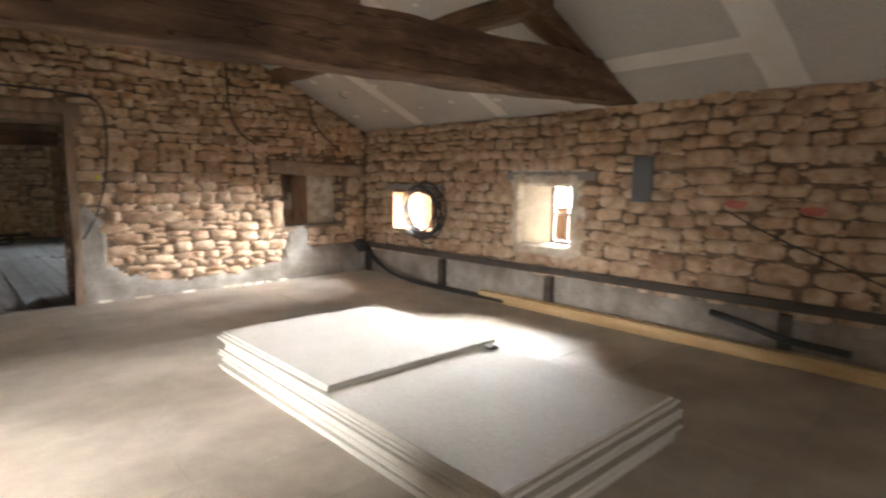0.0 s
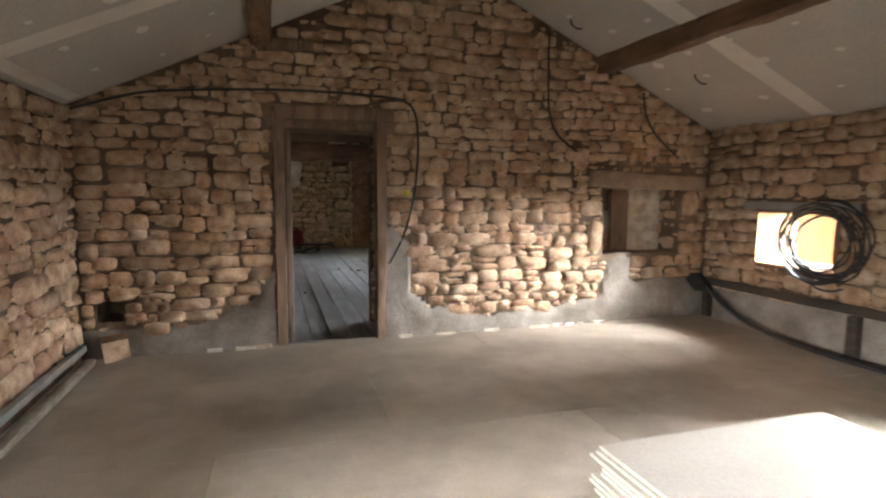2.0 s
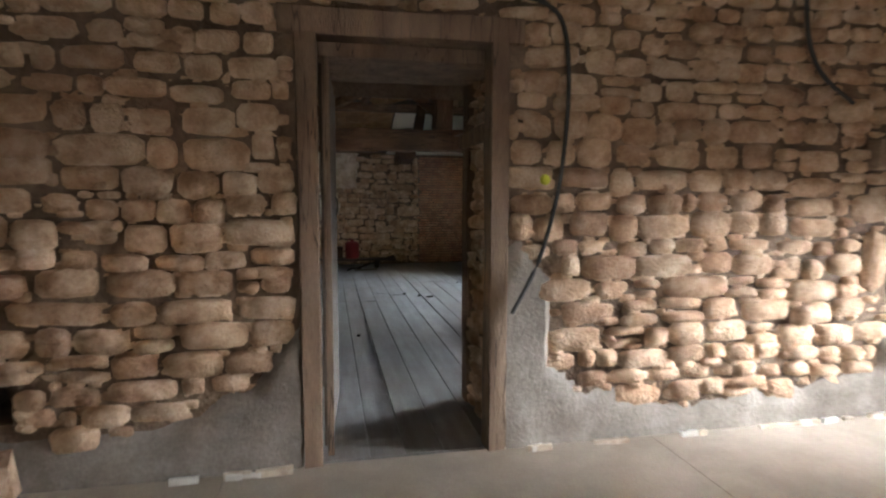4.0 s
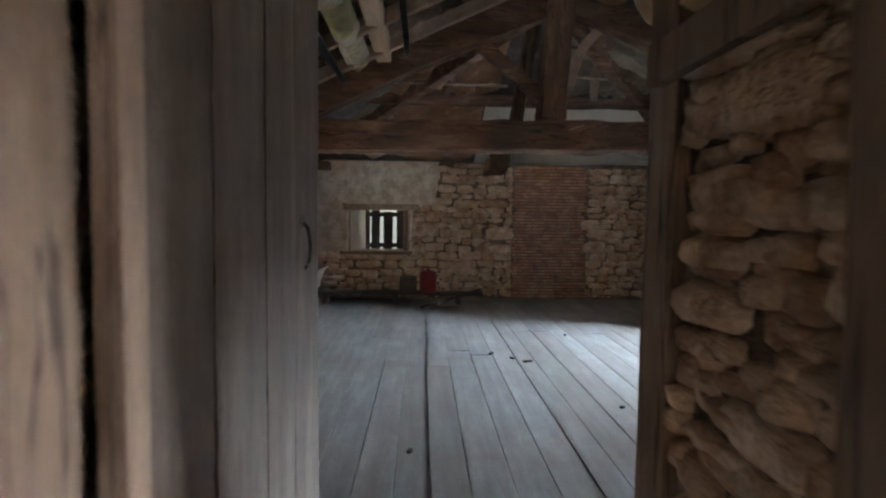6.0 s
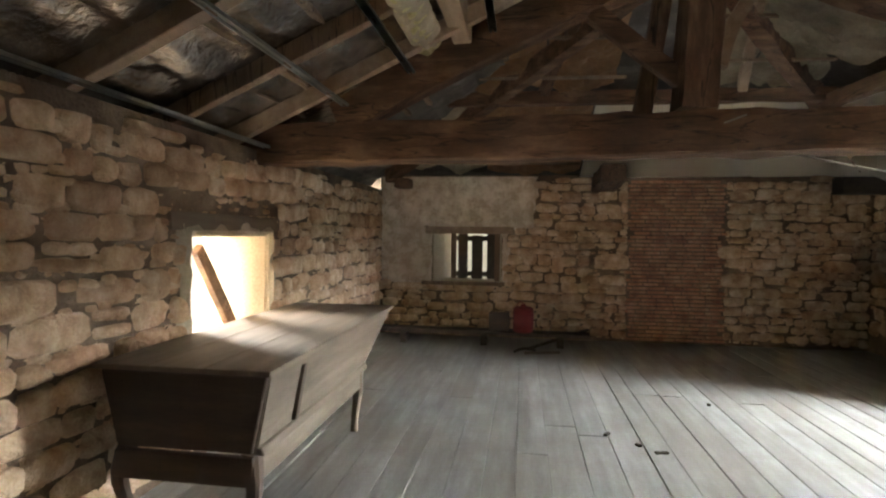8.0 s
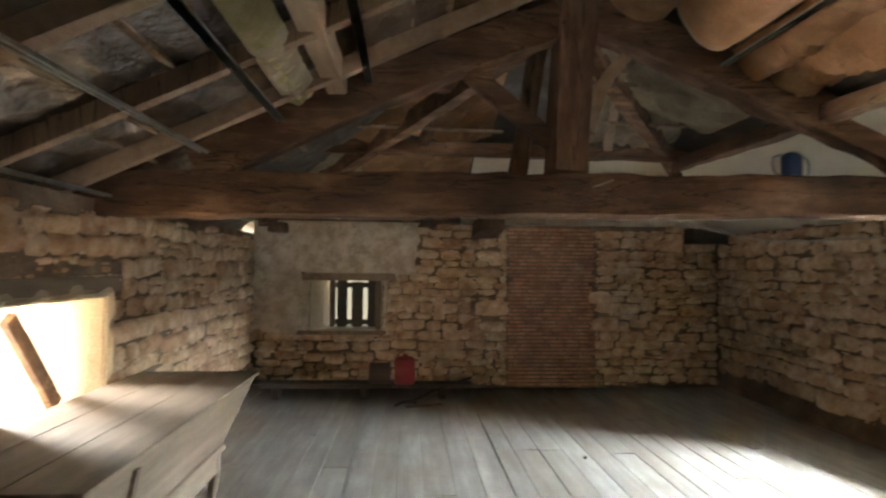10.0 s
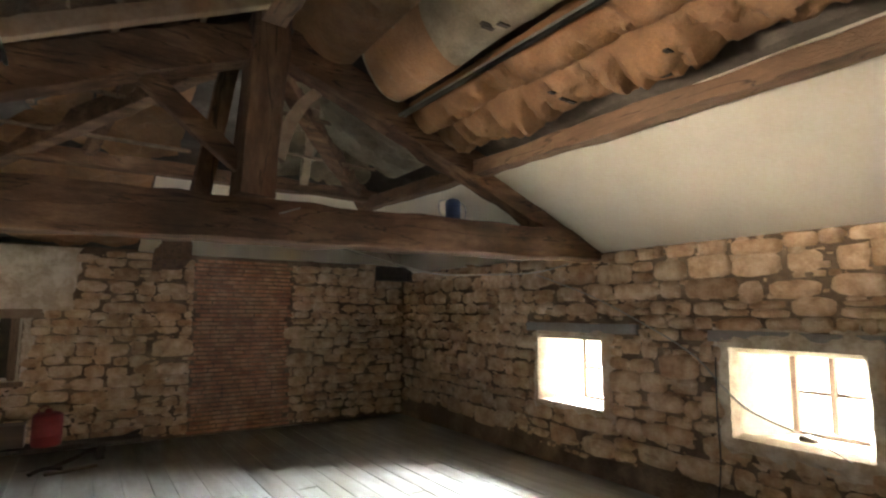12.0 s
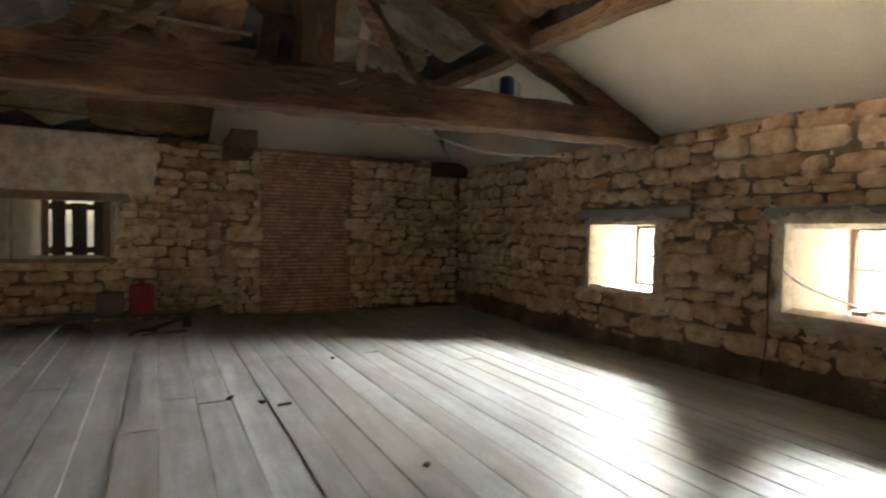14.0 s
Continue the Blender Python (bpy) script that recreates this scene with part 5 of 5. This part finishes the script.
# White duct given a grey material; the corner's shade is in its colour.
tagged(smooth(part("white_profile", timber((-1.37, 5.0, 0.05), (-1.36, 7.45, 0.05), 0.07, 0.05, 105, 0.001), RENDER)), "white plastic duct along the wall, dimmed to grey", "duct")
tagged(smooth(part("grey_pipe", timber((-1.42, 5.2, 0.16), (-1.42, 7.5, 0.15), 0.05, 0.05, 106, 0.002), STEEL)), "grey pipe lying against the wall", "pipe")
tagged(smooth(part("loose_stone", timber((-1.30, 7.55, 0.10), (-1.12, 7.60, 0.12), 0.12, 0.18, 107, 0.03), STONE)), "loose limestone block below the wall hole", "stone")
rng = random.Random(77)
for k in range(26):
    u = rng.choice((rng.uniform(-0.5, 0.0), rng.uniform(1.15, 2.0), rng.uniform(1.9, 3.5), rng.uniform(1.9, 3.4)))
    l = rng.uniform(0.04, 0.16)
    tagged(part("mortar_crumb", timber((u - l / 2, 7.645 + rng.uniform(-0.01, 0.006), 0.012), (u + l / 2, 7.645 + rng.uniform(-0.01, 0.006), 0.012), rng.uniform(0.015, 0.03), rng.uniform(0.015, 0.04), 300 + k, 0.008, 4), (TAPE, LIME)[k % 2]), "pale mortar crumb at the foot of the gable", "rubble", "mortar crumbs at the gable")
for x, y in ((2.78, 7.40), (3.88, 6.98), (3.05, 5.6)):
    z = 2.10 + 0.465 * (XR - x)
    tagged(part("cable_stub", tube([(x, y, z + 0.01), (x + 0.01, y - 0.01, z - 0.04), (x + 0.05, y - 0.03, z - 0.08), (x + 0.10, y - 0.04, z - 0.085)], 0.008), BLACK), "short black cable end hanging from the slope", "cable", "cable ends in the ceiling")
tagged(part("sill_block", box(4.95, 5.02, 10.50, 10.60, 0.604, 0.64, 0.008), CHESTD), "small brown wood block on the window sill", "block")

# ---- floors: panels and planks ----
rng = random.Random(8)
floor1 = thing("floor_1", "dusty chipboard floor panels with fine joints", "floor", kind="structure")
row, y = 0, YB
while y < YG:
    y1 = min(y + 1.22, YG + 0.01)
    if y < 3.17 < y1 and y1 - 3.17 > 0.02:
        y1 = 3.17
    x = X1L - 0.02 - (0.0 if row % 2 else 1.0)
    while x < XR:
        x1 = x + 2.2
        a, b = max(x, X1L - 0.02), min(x1, XR + 0.02)
        if b - a > 0.1:
            part("panel", box(a + 0.0015, b - 0.0015, y + 0.0015, y1 - 0.0015, -0.02, rng.uniform(-0.0008, 0.0008), 0.0015, 1), CHIP, floor1)
        x = x1
    y, row = y1, row + 1
floor2 = thing("floor_2", "worn grey floor planks, dusty and uneven", "floor", kind="structure")
x = X2L - 0.02
k = 0
while x < XR:
    w = rng.choice((0.16, 0.18, 0.195, 0.205, 0.22))
    cuts = [YG + 0.034 if 0.0 < x + w / 2 < 1.12 else YG2 - 0.02]
    while cuts[-1] < YF - 0.3:
        cuts.append(min(YF + 0.02, cuts[-1] + rng.uniform(4.2, 7.5)))
    cuts[-1] = YF + 0.02
    for a, b in zip(cuts, cuts[1:]):
        bm = bmesh.new()
        n = max(2, int((b - a) / 0.5))
        cup = rng.uniform(-0.003, 0.004)
        lift = rng.uniform(-0.0018, 0.0018)
        tilt = rng.uniform(-0.002, 0.002)
        prev = None
        for i in range(n + 1):
            yy = a + 0.003 + (b - a - 0.006) * i / n
            g = 0.0011 + 0.0008 * noise.noise(Vector((x, yy * 1.5, 1)))
            prof = [(g, -0.03), (g, -0.004), (g + 0.004, 0.0), (w / 2, cup), (w - g - 0.004, 0.0), (w - g, -0.004), (w - g, -0.03)]
            ring = [bm.verts.new((x + px, yy, pz + lift + tilt * (px / w - 0.5) * 2 + 0.002 * noise.noise(Vector((x * 5, yy, 3))))) for px, pz in prof]
            if prev:
                for q in range(6):
                    bm.faces.new((prev[q], prev[q + 1], ring[q + 1], ring[q]))
            else:
                bm.faces.new(ring)
            prev = ring
        bm.faces.new(list(reversed(prev)))
        bmesh.ops.recalc_face_normals(bm, faces=bm.faces[:])
        part("plank", bm, PLANK, floor2)
    x += w

# ---- stone faces, brick panel and render ----
g_line = line([(-1.48, 0.24), (-1.0, 0.20), (-0.45, 0.27), (-0.15, 0.42), (0.0, 0.64), (0.05, 0.7), (1.06, 1.06), (1.12, 1.06), (1.28, 0.92), (1.24, 0.45), (1.45, 0.28), (2.05, 0.14), (2.8, 0.20), (3.4, 0.26), (3.50, 0.66), (3.75, 0.70), (3.85, 0.40), (4.25, 0.46), (4.77, 0.40)])
lay_stones(gable, F_GABLE, X1L, XR, 0.03, roof1, [grow(DOOR, 0.0), (-0.02, 1.14, 2.02, 2.16), NICHE, HOLE, (3.22, 4.72, 1.44, 1.63)], lambda u, z: z < g_line(u), 11,
           hs=(0.085, 0.15), ws=(0.12, 0.28), big=[(3.14, 3.42, 1.15, 1.33), (3.24, 3.43, 0.75, 1.10), (4.43, 4.68, 1.14, 1.43), (2.95, 3.22, 1.72, 1.86), (0.62, 0.95, 2.18, 2.27), (0.1, 0.55, 2.18, 2.26)], centre=0.9, singles=300)
patch("render", gable, F_GABLE, X1L, 0.05, -0.01, 0.85, lambda u, z: g_line(u) + 0.02 - z, RENDER, "grey-brown render low on the gable", seed=1)
patch("render", gable, F_GABLE, 1.07, XR, -0.01, 1.25, lambda u, z: g_line(u) + 0.02 - z, RENDER, "grey-brown render low on the gable", seed=2)
patch("niche_plaster", gable, wall_frame((0, YG + 0.385, 0), (1, 0, 0), (0, -1, 0)), NICHE[0], NICHE[1], NICHE[2], NICHE[3],
      lambda u, z: 0.10 + 0.4 * (u - 3.92) - 0.2 * abs(z - 1.0), LIME, "flaking plaster at the back of the niche", seed=17)
lay_stones(gable, wall_frame((0, YG + 0.40, 0), (1, 0, 0), (0, -1, 0)), 3.9, NICHE[1], NICHE[2], lambda u: 0.5, seed=12, singles=30, centre=4, big=[(3.95, 4.4, 0.75, 1.12), (4.0, 4.34, 1.17, 1.4)])
for edge_x, way in ((NICHE[1] - 0.005, -1),):
    lay_stones(gable, wall_frame((edge_x, 0, 0), (0, 1, 0), (way, 0, 0)), YG + 0.05, YG + 0.40, NICHE[2], lambda u: NICHE[3], seed=15, hs=(0.09, 0.17), ws=(0.14, 0.28), singles=20, centre=8, out=0.02)
F_JAMB = wall_frame((1.045, 0, 0), (0, 1, 0), (-1, 0, 0))
lay_stones(gable, F_JAMB, YG + 0.11, YG2 - 0.13, 0.0, lambda u: 1.98, seed=13, hs=(0.06, 0.12), ws=(0.12, 0.27), singles=110, centre=8, out=0.008)
lay_stones(gable, F_JAMB, YG + 0.11, YG2 - 0.13, 0.0, lambda u: 1.98, seed=16, hs=(0.04, 0.08), ws=(0.06, 0.15), singles=120, centre=8, out=0.0)
F_JAMB2 = wall_frame((0.03, 0, 0), (0, 1, 0), (1, 0, 0))
lay_stones(gable, F_JAMB2, YG + 0.11, YG2 - 0.13, 0.0, lambda u: 1.98, seed=14, hs=(0.08, 0.16), ws=(0.16, 0.34), singles=70, centre=8, out=0.01)

lay_stones(east1, F_EAST, YB, YG, 0.36, lambda u: 2.14, [grow(W1, 0.01), grow(W2, 0.02), (3.7, 4.88, 1.38, 1.48), (5.93, 7.17, 1.24, 1.33)], None, 21, hs=(0.09, 0.16), ws=(0.14, 0.33), centre=4.5, singles=300)
patch("render", east1, F_EAST, YB, YG, -0.01, 0.55, lambda u, z: 0.42 - z, RENDER, "grey render along the foot of the wall", seed=3)
e2 = line([(8.5, 0.25), (10.0, 0.16), (11.5, 0.22), (12.5, 0.14), (13.5, 0.2), (15.84, 0.3)])
lay_stones(east2, F_EAST, YG2, YF, 0.02, lambda u: 2.08, [grow(WA, 0.03), grow(WB, 0.05), (11.72, 13.14, 1.28, 1.37), (9.83, 11.12, 1.25, 1.345)], lambda u, z: z < e2(u), 22,
           hs=(0.085, 0.19), ws=(0.12, 0.34), big=[(9.55, 9.95, 1.45, 1.68), (11.2, 11.55, 0.95, 1.15), (10.98, 11.2, 0.70, 0.88)], centre=11.5, singles=300, wave=0.04)
patch("render", east2, F_EAST, YG2, YF, -0.01, 0.45, lambda u, z: e2(u) + 0.02 - z, MORTAR, "dark crumbling mortar at the foot of the wall", seed=4, out=0.02)
lay_stones(west1, F_WEST1, YB, YG, 0.12, lambda u: 2.05, [grow(W5, 0.02)], None, 23, hs=(0.09, 0.2), ws=(0.18, 0.42), centre=7, singles=200)
lay_stones(west2, F_WEST2, YG2, YF, 0.05, lambda u: 1.96, [grow(W4, 0.03), (11.22, 12.63, 1.37, 1.49)], None, 24, hs=(0.10, 0.19), ws=(0.16, 0.38), centre=12, singles=300)


def lime_zone(u, z):
    """The plastered part of the far wall, round its window."""
    if W3[0] - 0.01 < u < W3[1] and W3[2] < z < W3[3]:
        return -1.0
    if z > 1.44:
        return min(0.72 - u + 0.1 * (z - 1.44), z - 1.44)
    return min(-0.50 - u, z - 0.70) if u < 0.3 else min(0.40 - u, z - 0.72)


BRICKS = (1.92, 3.10, 0.03, 2.12)
lay_stones(far, F_FAR, X2L, XR, 0.05, lambda u: 2.13, [grow(W3, 0.01), (-0.72, 0.46, 1.38, 1.48), BRICKS], lambda u, z: lime_zone(u, z) > 0.02, 25,
           hs=(0.08, 0.16), ws=(0.14, 0.33), big=[(1.45, 1.98, 0.93, 1.15), (3.0, 3.3, 1.10, 1.26), (3.05, 3.42, 0.74, 0.92)], centre=1.6, singles=300)
patch("lime_plaster", far, F_FAR, X2L, 0.95, 0.55, 2.14, lime_zone, LIME, "flaking beige lime plaster", seed=5)

# thin bricks
part("brick_bedding", box(BRICKS[0] + 0.01, BRICKS[1] - 0.01, YF + 0.013, YF + 0.03, 0.02, BRICKS[3]), MORTAR, far)
bm = box(-0.5, 0.5, -0.5, 0.5, -0.5, 0.5)
brick_me = bpy.data.meshes.new("brick")
bmesh.ops.bevel(bm, geom=[e for e in bm.edges if min(v.co.y for v in e.verts) < -0.4], offset=0.08, segments=1, affect="EDGES")
bm.to_mesh(brick_me)
bm.free()
brick_me.materials.append(BRICK)
rng = random.Random(3)
z, r = BRICKS[2], 0
while z < BRICKS[3] - 0.03:
    u = BRICKS[0] + rng.uniform(-0.05, 0.04) - (0.11 if r % 2 else 0)
    while u < BRICKS[1]:
        w = rng.uniform(0.19, 0.23)
        a, b = max(u, BRICKS[0] + rng.uniform(-0.05, 0.03)), min(u + w, BRICKS[1] + rng.uniform(-0.05, 0.04))
        if b - a > 0.05:
            ob = new("brick", brick_me)
            ob.parent = far
            ob.matrix_basis = Matrix.Translation(((a + b) / 2, YF + 0.03 + rng.uniform(-0.004, 0.004), z + 0.018)) @ Matrix.Rotation(radians(rng.gauss(0, 0.4)), 4, "Y") @ Matrix.Diagonal((b - a - 0.012, 0.06, 0.036, 1))
        u += w
    z += 0.0505
    r += 1

# small pinning stones deep in the joints
for wall, fm, u0, u1, top, shut, skip, seed in (
        (gable, F_GABLE, X1L, XR, roof1, [grow(DOOR, 0.02), grow(NICHE, 0.02), HOLE, (3.22, 4.72, 1.44, 1.63)], lambda u, z: z < g_line(u), 61),
        (east1, F_EAST, YB, YG, lambda u: 2.12, [grow(W1, 0.02), grow(W2, 0.03)], lambda u, z: z < 0.42, 62),
        (east2, F_EAST, YG2, YF, lambda u: 2.05, [grow(WA, 0.04), grow(WB, 0.06)], lambda u, z: z < e2(u), 63),
        (west1, F_WEST1, YB, YG, lambda u: 2.03, [grow(W5, 0.03)], None, 64),
        (west2, F_WEST2, YG2, YF, lambda u: 1.93, [grow(W4, 0.05)], None, 65),
        (far, F_FAR, X2L, XR, lambda u: 2.10, [grow(W3, 0.03), BRICKS], lambda u, z: lime_zone(u, z) > 0.0, 66)):
    lay_stones(wall, fm, u0, u1, 0.03, top, shut, skip, seed, hs=(0.04, 0.07), ws=(0.06, 0.14), singles=0, out=0.008)
